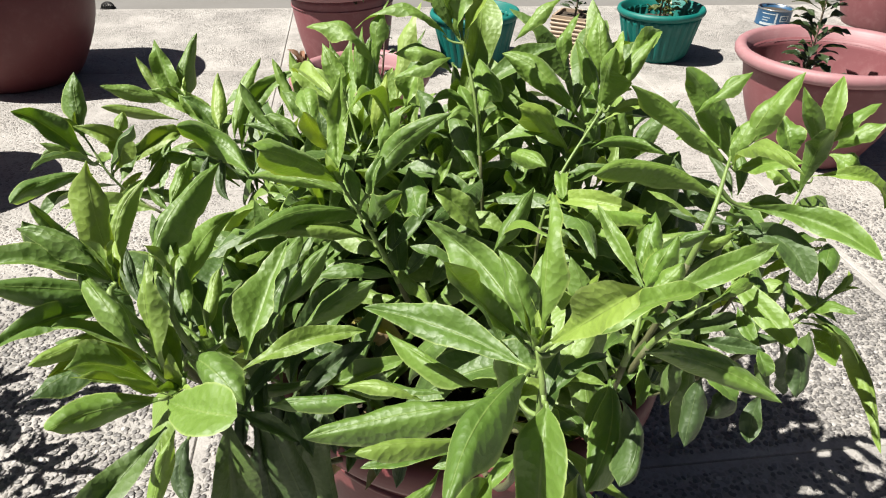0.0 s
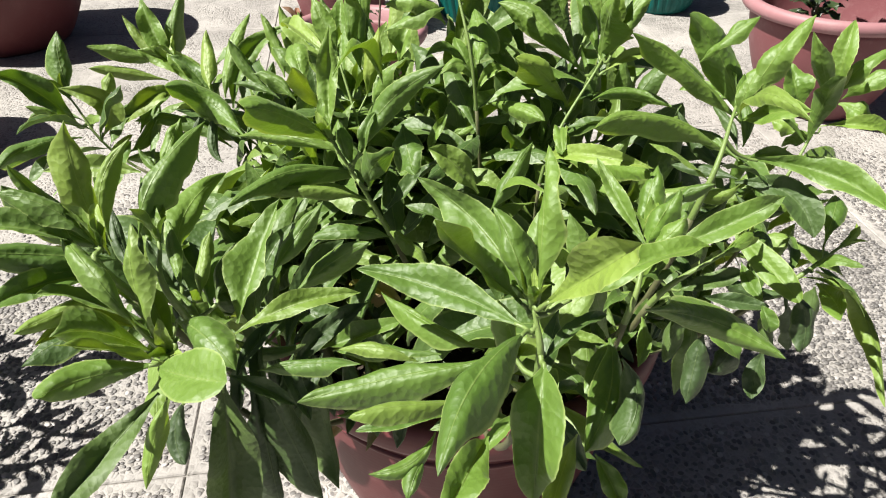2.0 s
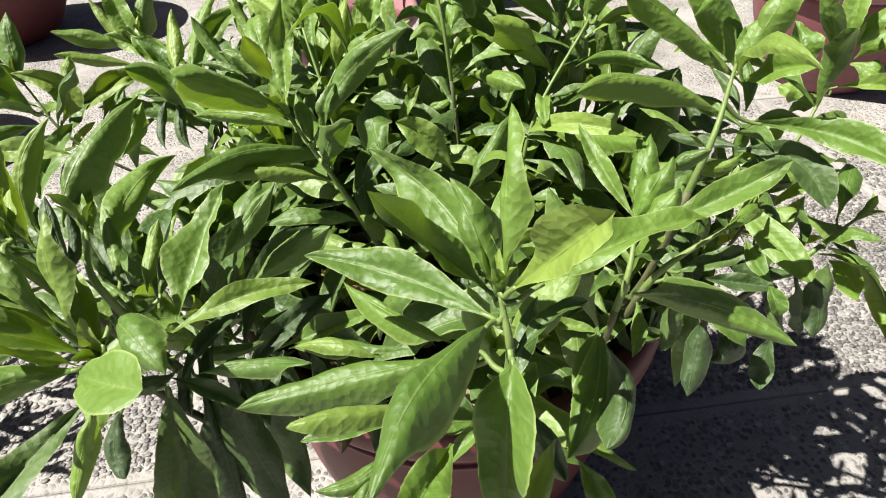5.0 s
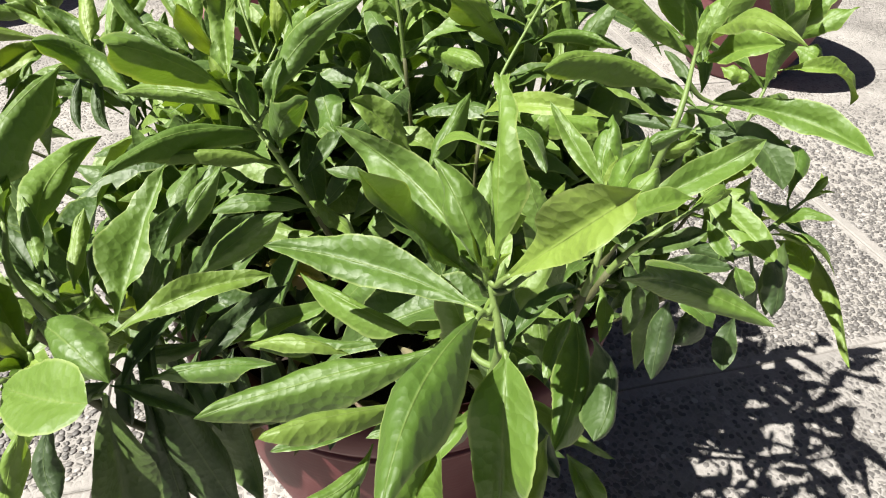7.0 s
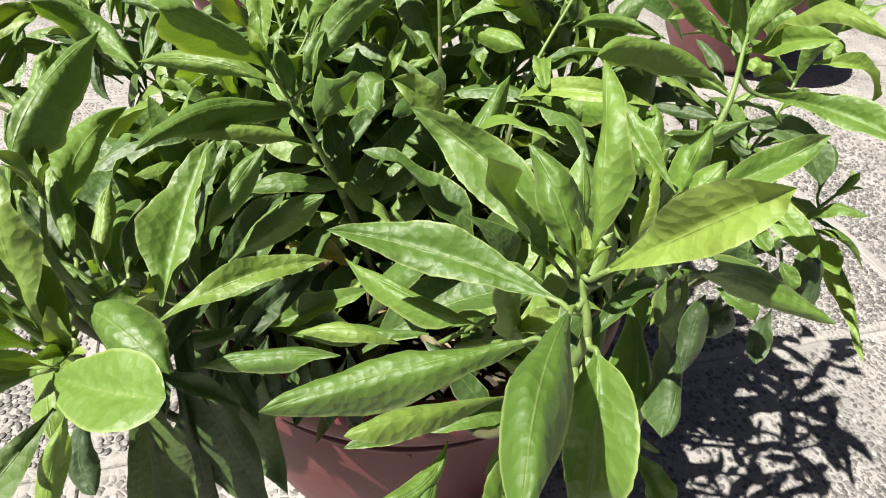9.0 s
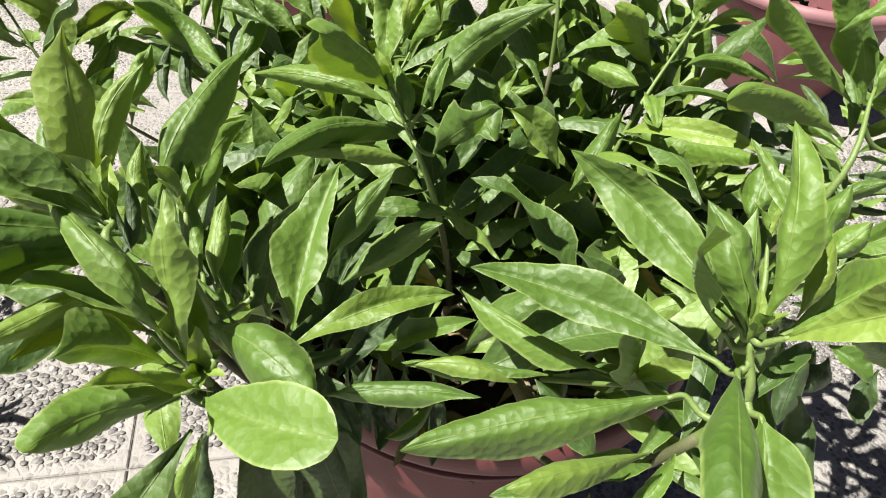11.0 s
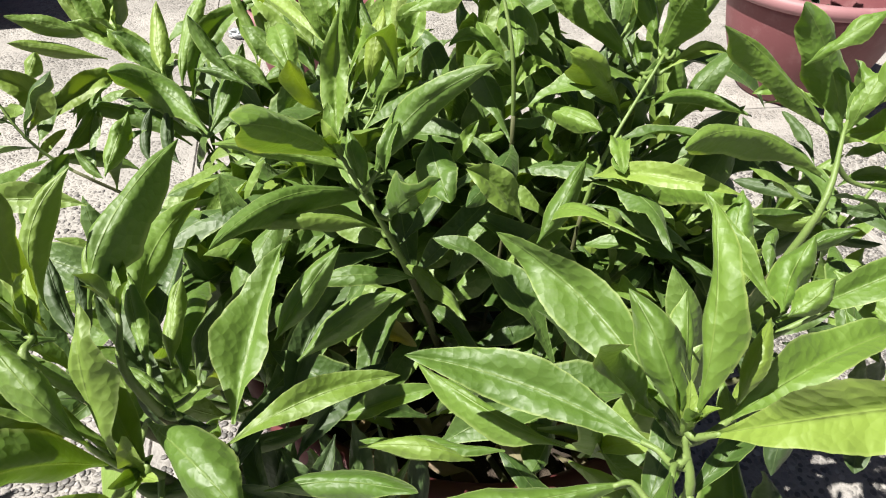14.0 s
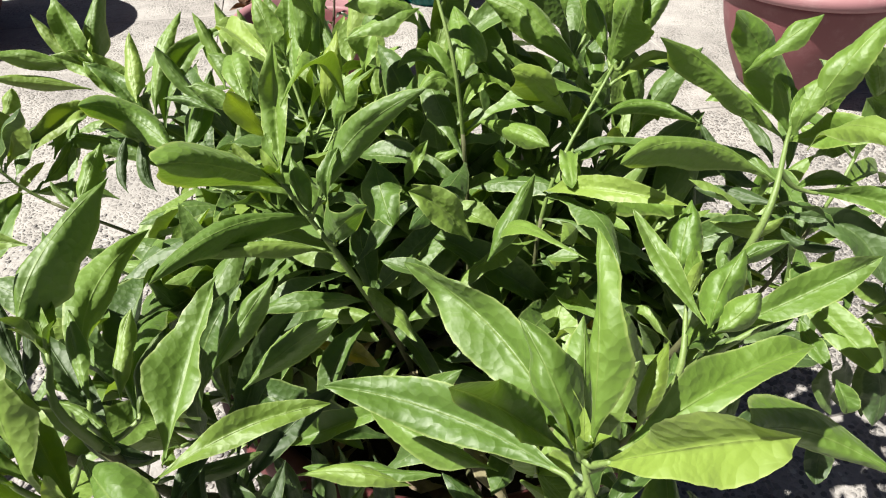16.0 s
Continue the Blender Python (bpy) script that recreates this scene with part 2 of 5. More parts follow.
def stones_material():
    m, n, l, p = nodes_of("washed_stones")
    rnd = n.new("ShaderNodeNewGeometry").outputs["Random Per Island"]
    pos = n.new("ShaderNodeTexCoord").outputs["Object"]
    tones = ramp(n, [(0.0, (0.034, 0.032, 0.031)), (0.3, (0.062, 0.059, 0.056)), (0.65, (0.105, 0.099, 0.094)), (0.88, (0.18, 0.17, 0.16)), (1.0, (0.36, 0.34, 0.32))])
    l.new(rnd, tones.inputs[0])
    g = noisy(n, l, pos, 260, 4, 0.65)
    l.new(mixc(n, l, maths(n, l, "MULTIPLY", g, 0.25), tones.outputs[0], (0.31, 0.285, 0.26)), p.inputs["Base Color"])
    l.new(maths(n, l, "MULTIPLY_ADD", g, 0.3, 0.45), p.inputs["Roughness"])
    p.inputs["Specular IOR Level"].default_value = 0.9
    l.new(bump(n, l, g, 0.4, 0.001), p.inputs["Normal"])
    return m


STONES = stones_material()


# ---- shapes ----
def link(name, bm, mat, smooth=True):
    me = bpy.data.meshes.new(name)
    bm.to_mesh(me)
    bm.free()
    for mt in mat if isinstance(mat, (list, tuple)) else [mat]:
        me.materials.append(mt)
    for f in me.polygons:
        f.use_smooth = smooth
    return new(name, me)


def part(name, bm, mat, parent, label="", smooth=True):
    ob = link(name, bm, mat, smooth)
    ob.parent = parent
    if label:
        tagged(ob, label)
    return ob


def empty(name, x, y, z=0.0, turn=0.0):
    ob = new(name)
    ob.location, ob.rotation_euler = (x, y, z), (0, 0, radians(turn))
    return ob


def lathe(profile, seg=72, flute=None, close=False):
    """A turned body from (radius, height) pairs, from the bottom outside over the rim to the inside."""
    bm = bmesh.new()
    rings = []
    for k, (r, z) in enumerate(profile):
        ring = []
        for i in range(seg):
            a = 2 * math.pi * i / seg
            rr = r * (flute(a, k, z) if flute else 1.0)
            ring.append(bm.verts.new((rr * math.cos(a), rr * math.sin(a), z)))
        rings.append(ring)
    for a, b in zip(rings, rings[1:]):
        for i in range(seg):
            bm.faces.new((a[i], a[(i + 1) % seg], b[(i + 1) % seg], b[i]))
    bm.faces.new(list(reversed(rings[0])))
    if close:
        bm.faces.new(rings[-1])
    return bm


def spline(points, steps):
    """Catmull-Rom through the points."""
    pts = [Vector(p) for p in points]
    pts = [pts[0] * 2 - pts[1]] + pts + [pts[-1] * 2 - pts[-2]]
    out = []
    for i in range(1, len(pts) - 2):
        a, b, c, d = pts[i - 1:i + 3]
        for s in range(steps):
            t = s / steps
            out.append(0.5 * (2 * b + (c - a) * t + (2 * a - 5 * b + 4 * c - d) * t * t + (3 * b - a - 3 * c + d) * t ** 3))
    out.append(pts[-2])
    return out


def tube_into(bm, line, r0, r1, seg=8):
    prev = None
    n = len(line)
    side = None
    for i, p in enumerate(line):
        d = (line[min(i + 1, n - 1)] - line[max(i - 1, 0)]).normalized()
        if side is None:
            side = d.orthogonal().normalized()
        side = (side - d * side.dot(d)).normalized()
        up = d.cross(side)
        r = r0 + (r1 - r0) * i / (n - 1)
        ring = [bm.verts.new(p + (side * math.cos(2 * math.pi * k / seg) + up * math.sin(2 * math.pi * k / seg)) * r) for k in range(seg)]
        if prev:
            for k in range(seg):
                bm.faces.new((prev[k], prev[(k + 1) % seg], ring[(k + 1) % seg], ring[k]))
        prev = ring
    bm.faces.new(prev)


def outline(v, stalk=0.04, full=0.58, blunt=2.0):
    """Half width of the blade, 0 to 1, along its length v: a winged base that widens slowly, widest past the middle, a pointed
    tip; a blade that is widest far out is round."""
    if v < stalk:
        return 0.09
    s = (v - stalk) / (1 - stalk)
    f = (full - stalk) / (1 - stalk)
    if full >= 0.65:
        r = s ** 1.4
        return max(0.12 * (1 - s), 2 * math.sqrt(max(0.0, r * (1 - r))))
    if s < f:
        k = s / f
        return 0.1 + 0.9 * math.sin(k * math.pi / 2) ** 1.25
    k = (s - f) / (1 - f)
    return max(0.0, 1 - k ** blunt) ** 0.95


def leaf_into(bm, base, tip, width, normal, bend=0.1, fold=0.25, curl=0.0, twist=0.0, rows=12, cols=4, tooth=0.06, rng=random, full=0.58, wave=1.0, stalk=0.04, sway=0.0, mid=None, blunt=2.0):
    """One leaf blade from base to tip, through mid where that is given. bend: how far it arches to its upper side, as a share of
    its length; fold: how far its halves rise from the midrib, or roll down where it is negative; curl: how far the tip turns
    back; twist: degrees that the blade turns on its way; sway: how far it bows sideways."""
    base, tip = Vector(base), Vector(tip)
    c = tip - base
    size = c.length
    c.normalize()
    nrm = Vector(normal)
    nrm = (nrm - c * nrm.dot(c))
    nrm = nrm.normalized() if nrm.length > 1e-4 else c.orthogonal().normalized()
    if mid is None:
        pull = nrm * (2 * bend * size) + nrm.cross(c) * (2 * sway * size)
    else:
        pull = 2 * (Vector(mid) - (base + tip) / 2)
    uvs = bm.loops.layers.uv.verify()
    grid = []
    ph, ph2, ph3 = rng.uniform(0, 6.28), rng.uniform(0, 6.28), rng.uniform(0, 6.28)
    amp = wave * width * rng.uniform(0.07, 0.17)
    fine, beat = wave * width * rng.uniform(0.01, 0.03), rng.uniform(26, 48)
    power, uneven = (1.2, 0.25) if fold > 0 else (2.1, 0.5)
    lop = rng.uniform(-uneven, uneven)
    cheek = rng.uniform(0.35, 0.9) if cols > 6 else 0.0
    narrow = 1 - 0.16 * abs(fold)
    for i in range(rows + 1):
        v = 1 - (1 - i / rows) ** 1.25
        p = base + c * (v * size) + pull * (2 * v * (1 - v)) - nrm * (curl * size * max(0.0, v - 0.6) ** 2 * 2.2)
        way = (c * size + pull * (2 - 4 * v)).normalized()
        up = (nrm - way * nrm.dot(way)).normalized()
        ang = radians(twist) * (v - 0.4)
        n = up * math.cos(ang) + way.cross(up) * math.sin(ang)
        s = n.cross(way)
        w = outline(v, stalk, full, blunt) * width * 0.5
        row = []
        for j in range(cols + 1):
            u = 2 * j / cols - 1
            jag = 1 + (tooth * (1 if i % 2 else -1) * rng.uniform(0.3, 1.3) if abs(u) == 1 and 0.2 < v < 0.97 else 0)
            lift = (fold * (1 + lop * (1 if u > 0 else -1)) * (abs(u) ** power) + cheek * abs(u) * (1 - abs(u))) * w
            ripple = amp * abs(u) * math.sin(v * 13 + ph + (2.1 if u > 0 else 0)) + amp * 0.8 * math.sin(v * 6 + ph2) * u + fine * u * u * math.sin(v * beat + ph3 + (1.3 if u > 0 else 0))
            row.append((bm.verts.new(p + s * (u * w * jag * narrow) + n * (lift + ripple * min(1, w / (0.25 * width)))), (0.5 + u / 2, v)))
        grid.append(row)
    for a, b in zip(grid, grid[1:]):
        for j in range(cols):
            q = (a[j], a[j + 1], b[j + 1], b[j])
            f = bm.faces.new([x[0] for x in q])
            f.smooth = True
            for lp, x in zip(f.loops, q):
                lp[uvs].uv = x[1]


# ---- ground ----
TURN_SLABS = 8.8
ux, uy = math.cos(radians(TURN_SLABS)), math.sin(radians(TURN_SLABS))


def slab_xy(u, v):
    return u * ux - v * uy, u * uy + v * ux


def rect(u0, u1, v0, v1, z):
    bm = bmesh.new()
    bm.faces.new([bm.verts.new((*slab_xy(u, v), z)) for u, v in ((u0, v0), (u1, v0), (u1, v1), (u0, v1))])
    return bm


ROAD_EDGE = 3.82
tagged(link("ground", rect(-400, 400, -400, 400, -0.03), EARTH, False), "pale dry ground reaching far beyond the paving", "ground", kind="structure")
tagged(link("road", rect(-60, 60, ROAD_EDGE + 0.005, 14, -0.012), ASPHALT, False), "smooth grey road surface beside the paved strip", "road", kind="structure")
pavement = tagged(link("pavement", rect(-9.2, 11.7, -5.5, ROAD_EDGE, -0.004), CEMENT, False), "pale washed-pebble paving with narrow cement joints", "pavement", kind="structure")

SLAB_W, SLAB_H, JOINT = 1.5, 1.04, 0.003
U0, V0 = -0.262, 0.683


def slab_mesh():
    bm = bmesh.new()
    bmesh.ops.create_cube(bm, size=1.0)
    bmesh.ops.scale(bm, vec=(SLAB_W - JOINT, SLAB_H - JOINT, 0.03), verts=bm.verts)
    top = [e for e in bm.edges if all(v.co.z > 0 for v in e.verts)]
    bmesh.ops.bevel(bm, geom=top, offset=0.002, segments=1, affect="EDGES")
    me = bpy.data.meshes.new("slab")
    bm.to_mesh(me)
    bm.free()
    me.materials.append(SLAB)
    return me


slab_data = slab_mesh()
rs = random.Random(5)
for i in range(-6, 8):
    for j in range(-6, 3):
        ob = new("slab", slab_data)
        x, y = slab_xy(U0 + (i + 0.5) * SLAB_W, V0 + (j + 0.5) * SLAB_H)
        ob.matrix_basis = pose(x, y, -0.015 + rs.uniform(-0.0012, 0.0012), rs.uniform(-0.06, 0.06), rs.uniform(-0.06, 0.06), TURN_SLABS)
        ob.parent = pavement


def stones_mesh():
    """Small rounded stones that stand proud of the cement, in the slabs beside the large pot."""
    rg = np.random.RandomState(3)
    verts, faces = [], []
    step = 0.0103
    for u in np.arange(-1.3, 1.85, step):
        for v in np.arange(0.05, 1.55, step):
            fu, fv = (u - U0) % SLAB_W, (v - V0) % SLAB_H
            if min(fu, SLAB_W - fu) < 0.017 or min(fv, SLAB_H - fv) < 0.017:
                continue
            bare = max(0.0, (v - 1.1) / 0.45, (-0.85 - u) / 0.45, (u - 1.4) / 0.45, (0.25 - v) / 0.2)
            if rg.rand() < 0.16 + 0.84 * bare:
                continue
            x, y = slab_xy(u + rg.uniform(-0.35, 0.35) * step, v + rg.uniform(-0.35, 0.35) * step)
            if -0.04 < x < 0.24 and 0.52 < y < 0.8:
                continue
            a, r, s = rg.uniform(0, math.pi), step * rg.uniform(0.36, 0.64), rg.uniform(0.6, 0.95)
            h = r * rg.uniform(0.2, 0.4)
            k = len(verts)
            ca, sa = math.cos(a), math.sin(a)
            for ring, (q, z) in enumerate(((1.0, -0.001), (0.86, 0.75), (0.5, 1.0))):
                for t in range(7):
                    b = 2 * math.pi * t / 7 + ring * 0.4
                    px, py = r * q * math.cos(b), r * s * q * math.sin(b)
                    verts.append((x + px * ca - py * sa, y + px * sa + py * ca, z * h if ring else -0.001))
            for ring in (0, 1):
                for t in range(7):
                    p, q = k + ring * 7 + t, k + ring * 7 + (t + 1) % 7
                    faces.append((p, q, q + 7, p + 7))
            faces.append(tuple(range(k + 14, k + 21)))
    me = bpy.data.meshes.new("pebbles")
    me.from_pydata(verts, [], faces)
    me.materials.append(STONES)
    me.polygons.foreach_set("use_smooth", [True] * len(faces))
    return new("pebbles", me)


tagged(stones_mesh(), "grey and beige washed pebbles set in the paving", "pebbles", kind="stuff")


# ---- pots ----
LEAN = -2.5


def round_pot(name, x, y, rim, foot, high, mat, label, soil=0.8, lip=0.03, lip_h=0.04, belly=0.0, grooves=0, flutes=0, category="pot", turn=0.0, group="pots", lean=LEAN):
    """A garden pot: foot, sloping wall, rolled lip, hollow inside with soil. belly swells the wall outwards."""
    pot = empty(name, x, y, -foot * 0.02, turn)
    pot.rotation_euler = (0, radians(lean), radians(turn))
    tagged(pot, label, category, group)
    wall = []
    steps = 14
    for i in range(steps + 1):
        s = i / steps
        r = foot + (rim - lip - foot) * s + belly * math.sin(math.pi * min(1, s * 0.97)) ** 1.0
        wall.append((r, s * (high - lip_h)))
    prof = [(foot - 0.012, 0.0)] + [(wall[0][0], 0.008)] + wall[1:]
    top = wall[-1][0]
    inner = [(top - 0.012 + (wall[k][0] - top), wall[k][1]) for k in range(steps, int(steps * soil) - 2, -1)]

    def flute(a, k, z):
        return 1 + 0.05 * (1 if math.cos(a * flutes) > -0.3 else 0) * (1 if 0.02 < z < (high - lip_h) * 0.93 else 0) if flutes else 1.0

    body = part("body", lathe(prof + inner, flutes * 8 if flutes else 72, flute if flutes else None), mat, pot)
    lr = [(top - 0.004, high - lip_h - 0.004), (rim - 0.007, high - lip_h), (rim, high - lip_h * 0.72), (rim + 0.001, high - lip_h * 0.4), (rim - 0.003, high - lip_h * 0.12), (rim - 0.011, high), (rim - lip * 0.75, high - 0.001), (rim - lip * 1.02, high - lip_h * 0.2), (top - 0.014, high - lip_h - 0.01)]
    bm = lathe(lr, 96)
    bm.faces.ensure_lookup_table()
    bm.faces.remove(bm.faces[-1])
    part("rim", bm, PINK_LIT_RIM if mat is PINK else mat, pot, "rolled rim")
    for g in range(grooves):
        z = (high - lip_h) * (0.86 - 0.075 * g)
        r = foot + (rim - lip - foot) * z / (high - lip_h) + belly * math.sin(math.pi * z / (high - lip_h) * 0.97)
        bm = lathe([(r - 0.002, z - 0.004), (r + 0.0035, z - 0.0025), (r + 0.0035, z + 0.0025), (r - 0.002, z + 0.004)], 72)
        bm.faces.ensure_lookup_table()
        bm.faces.remove(bm.faces[-1])
        part("band", bm, mat, body, "raised band")
    zs = (high - lip_h) * soil
    rsoil = foot + (rim - lip - foot) * soil + belly * math.sin(math.pi * soil * 0.97) - 0.011
    bm = bmesh.new()
    bmesh.ops.create_grid(bm, x_segments=26, y_segments=26, size=rsoil)
    for v in bm.verts:
        d = max(abs(v.co.x), abs(v.co.y))
        k = Vector((v.co.x, v.co.y)).length
        if k > 1e-6:
            v.co.x, v.co.y = v.co.x * d / k, v.co.y * d / k
        v.co.z = zs + 0.012 * noise.noise((v.co.x * 30 + x * 9, v.co.y * 30, 1)) + 0.006 * noise.noise((v.co.x * 90, v.co.y * 90, 4))
    part("soil", bm, SOIL, pot, "dark dry potting soil")
    return pot


MAIN = Vector((0.06, 0.72, 0.0))
round_pot("plant_pot", MAIN.x, MAIN.y, 0.262, 0.19, 0.345, SHADED_PINK, "large dusky pink plastic pot holding the bushy leafy plant", soil=0.83, lip_h=0.05, belly=0.012, grooves=1, lean=0.0)
round_pot("plant_pot", -1.645, 2.52, 0.32, 0.2, 0.55, SHADED_PINK, "big round-bellied dusky pink pot on the paving", belly=0.075, lip_h=0.05)
round_pot("plant_pot", -0.41, 2.79, 0.235, 0.155, 0.35, PINK, "pink plastic pot with raised bands and a leafy seedling", grooves=1, belly=0.01)
round_pot("plant_pot", -0.24, 2.0, 0.215, 0.14, 0.25, PINK, "low wide pink pot half hidden behind the bush", soil=0.7)
round_pot("plant_pot", 1.21, 2.055, 0.28, 0.145, 0.346, PINK, "wide dusty pink pot with thick rim and sapling", soil=0.66, lip=0.032, lip_h=0.036, belly=0.02)
round_pot("plant_pot", -1.52, 1.58, 0.22, 0.15, 0.34, PINK, "pink plastic pot of dry soil beside the path", lean=0.0)
round_pot("plant_pot", 2.38, 3.75, 0.27, 0.2, 0.42, PINK, "tall pale pink pot standing farther off", belly=0.03)
round_pot("plant_pot", 0.963, 3.065, 0.19, 0.13, 0.222, TEAL, "ribbed teal plastic pot with a leafy seedling", flutes=28, lip=0.018, lip_h=0.03, soil=0.78)
round_pot("plant_pot", 0.13, 2.9, 0.19, 0.13, 0.222, TEAL, "ribbed teal plastic pot half hidden behind the bush", flutes=28, lip=0.018, lip_h=0.03, soil=0.78)


def box_planter(x, y, turn):
    """A square beige planter: horizontal ridges on two faces, smooth on the others, soil inside."""
    thing = empty("box_planter", x, y, 0.0, turn)
    tagged(thing, "square beige planter with ridged side and a small seedling", "planter", "pots")
    high, low, top = 0.215, 0.068, 0.078
    rows = 60
    bm = bmesh.new()
    rings = []
    for i in range(rows + 1):
        s = i / rows
        r = low + (top - low) * s
        rid = 0.006 * (0.5 + 0.5 * math.sin(s * 2 * math.pi * 12)) * (1 if 0.03 < s < 0.95 else 0)
        ring = []
        for cx, cy, ridged in ((-1, -1, 1), (-0.85, -1, 1), (0.85, -1, 1), (1, -0.85, 0), (1, 0.85, 0), (0.85, 1, 1), (-0.85, 1, 1), (-1, 0.85, 1)):
            k = r + (rid if ridged else 0)
            ring.append(bm.verts.new((cx * (k if cx < 0.9 else r), cy * k, s * high)))
        rings.append(ring)
    inner = [[bm.verts.new((v.co.x * 0.88, v.co.y * 0.88, z)) for v in rings[-1]] for z in (high, high - 0.03)]
    rings += inner
    for a, b in zip(rings, rings[1:]):
        for i in range(8):
            bm.faces.new((a[i], a[(i + 1) % 8], b[(i + 1) % 8], b[i]))
    bm.faces.new(list(reversed(rings[0])))
    part("body", bm, BEIGE, thing, smooth=False)
    bm = bmesh.new()
    bmesh.ops.create_grid(bm, x_segments=14, y_segments=14, size=top * 0.88)
    for v in bm.verts:
        v.co.z = high - 0.014 + 0.008 * noise.noise(v.co * 60)
    part("soil", bm, SOIL, thing, "dark dry potting soil")
    return thing


box_planter(0.545, 2.9, -24)


def seedling(name, x, y, z, high, spread, count, size, seed, label, mat, lean=(0.0, 0.0), stems=1):
    """A young plant: thin trunk, and leaves on short stalks all the way up."""
    rg = random.Random(seed)
    thing = empty(name, x, y, z)
    tagged(thing, label, "seedling", "seedlings")
    for st in range(stems):
        off = Vector((rg.uniform(-1, 1), rg.uniform(-1, 1), 0)) * (0.02 if stems > 1 else 0)
        top = Vector((lean[0], lean[1], high)) + off * 2 + Vector((rg.uniform(-0.01, 0.01), rg.uniform(-0.01, 0.01), 0))
        line = spline([off + Vector((0, 0, -0.02)), off + top * 0.4 + Vector((0.006, -0.004, 0)), top], 8)
        bm = bmesh.new()
        tube_into(bm, line, 0.005, 0.0022, 7)
        part("trunk", bm, BARK, thing)
        for k in range(count // stems):
            s = 0.18 + 0.82 * (k + rg.random()) / (count // stems)
            p = line[min(len(line) - 1, int(s * (len(line) - 1)))]
            a = k * 2.4 + rg.uniform(-0.4, 0.4)
            d = Vector((math.cos(a), math.sin(a), rg.uniform(-0.1, 0.75))).normalized()
            b = p + d * spread * rg.uniform(0.1, 0.7)
            ln = size * rg.uniform(0.7, 1.2)
            bm = bmesh.new()
            leaf_into(bm, p, b + d * ln, ln * 0.42, Vector((0, 0, 1)) + d * 0.2, rg.uniform(0.0, 0.15), 0.4, 0.2, rg.uniform(-30, 30), rows=9, cols=4, tooth=0.0, rng=rg, stalk=0.3)
            part("leaf", bm, mat, thing)
    return thing


seedling("citrus_sapling", 1.14, 2.085, 0.19, 0.36, 0.02, 64, 0.075, 1, "dark glossy sapling growing in a wide pink pot", LEAF_DARK, (-0.015, 0.0))
seedling("leafy_seedling", 0.955, 3.06, 0.15, 0.24, 0.03, 70, 0.07, 2, "pale-leaved seedling growing in the ribbed teal pot", LEAF_PALE, stems=3)
seedling("thin_seedling", 0.545, 2.9, 0.2, 0.26, 0.02, 34, 0.06, 3, "thin dark seedling growing in the square beige planter", LEAF_DARK)
seedling("leafy_seedling", -0.36, 2.64, 0.27, 0.25, 0.03, 36, 0.055, 4, "drooping grey-green seedling in a banded pink pot", LEAF_DARK)
seedling("leafy_seedling", -0.2, 2.02, 0.16, 0.2, 0.02, 12, 0.05, 6, "sparse young seedling growing in the low pink pot", LEAF_DARK, (0.03, 0.0))
seedling("leafy_seedling", 0.13, 2.9, 0.15, 0.2, 0.03, 20, 0.05, 7, "young seedling growing in a ribbed teal pot", LEAF_DARK)


def tin_can(x, y, r, high):
    """An open tin with a printed wrapper, dry earth inside."""
    thing = empty("tin_can", x, y, 0.0, 20)
    tagged(thing, "open round tin with worn blue and white print", "tin")
    wall = part("wall", lathe([(r, 0.0), (r + 0.002, 0.003), (r, 0.008), (r, high - 0.008), (r + 0.002, high - 0.003), (r + 0.0015, high), (r - 0.002, high), (r - 0.002, high * 0.6)], 64), TIN_BLUE, thing)
    bm = lathe([(r + 0.0012, high - 0.007), (r + 0.003, high - 0.002), (r - 0.001, high + 0.001), (r - 0.003, high - 0.004)], 64)
    bm.faces.ensure_lookup_table()
    bm.faces.remove(bm.faces[-1])
    part("rim", bm, TIN_METAL, thing, "bare metal rim")
    bm = bmesh.new()
    bmesh.ops.create_circle(bm, cap_ends=True, segments=40, radius=r - 0.003, matrix=Matrix.Translation((0, 0, high - 0.02)))
    part("soil", bm, SOIL, thing, "dark dry potting soil")

    def bar(a0, a1, z0, z1):
        bm = bmesh.new()
        n = 8
        low = [bm.verts.new(((r + 0.0012) * math.cos(radians(a0 + (a1 - a0) * i / n)), (r + 0.0012) * math.sin(radians(a0 + (a1 - a0) * i / n)), z0)) for i in range(n + 1)]
        up = [bm.verts.new((v.co.x, v.co.y, z1)) for v in low]
        for i in range(n):
            bm.faces.new((low[i], low[i + 1], up[i + 1], up[i]))
        part("print", bm, TIN_WHITE, wall, "pale printed bar")

    for a0, a1, z0, z1 in ((-178, -120, 0.008, 0.02), (-176, -130, 0.062, 0.066), (-128, -122, 0.02, 0.07), (-112, -80, 0.055, 0.06), (-112, -108, 0.03, 0.06), (-112, -80, 0.03, 0.035), (-84, -80, 0.035, 0.055), (-104, -88, 0.043, 0.047), (-170, -150, 0.03, 0.034), (-170, -145, 0.042, 0.046), (-60, -20, 0.008, 0.014)):
        bar(a0, a1, z0 * high / 0.085, z1 * high / 0.085)


tin_can(1.755, 3.7, 0.086, 0.088)


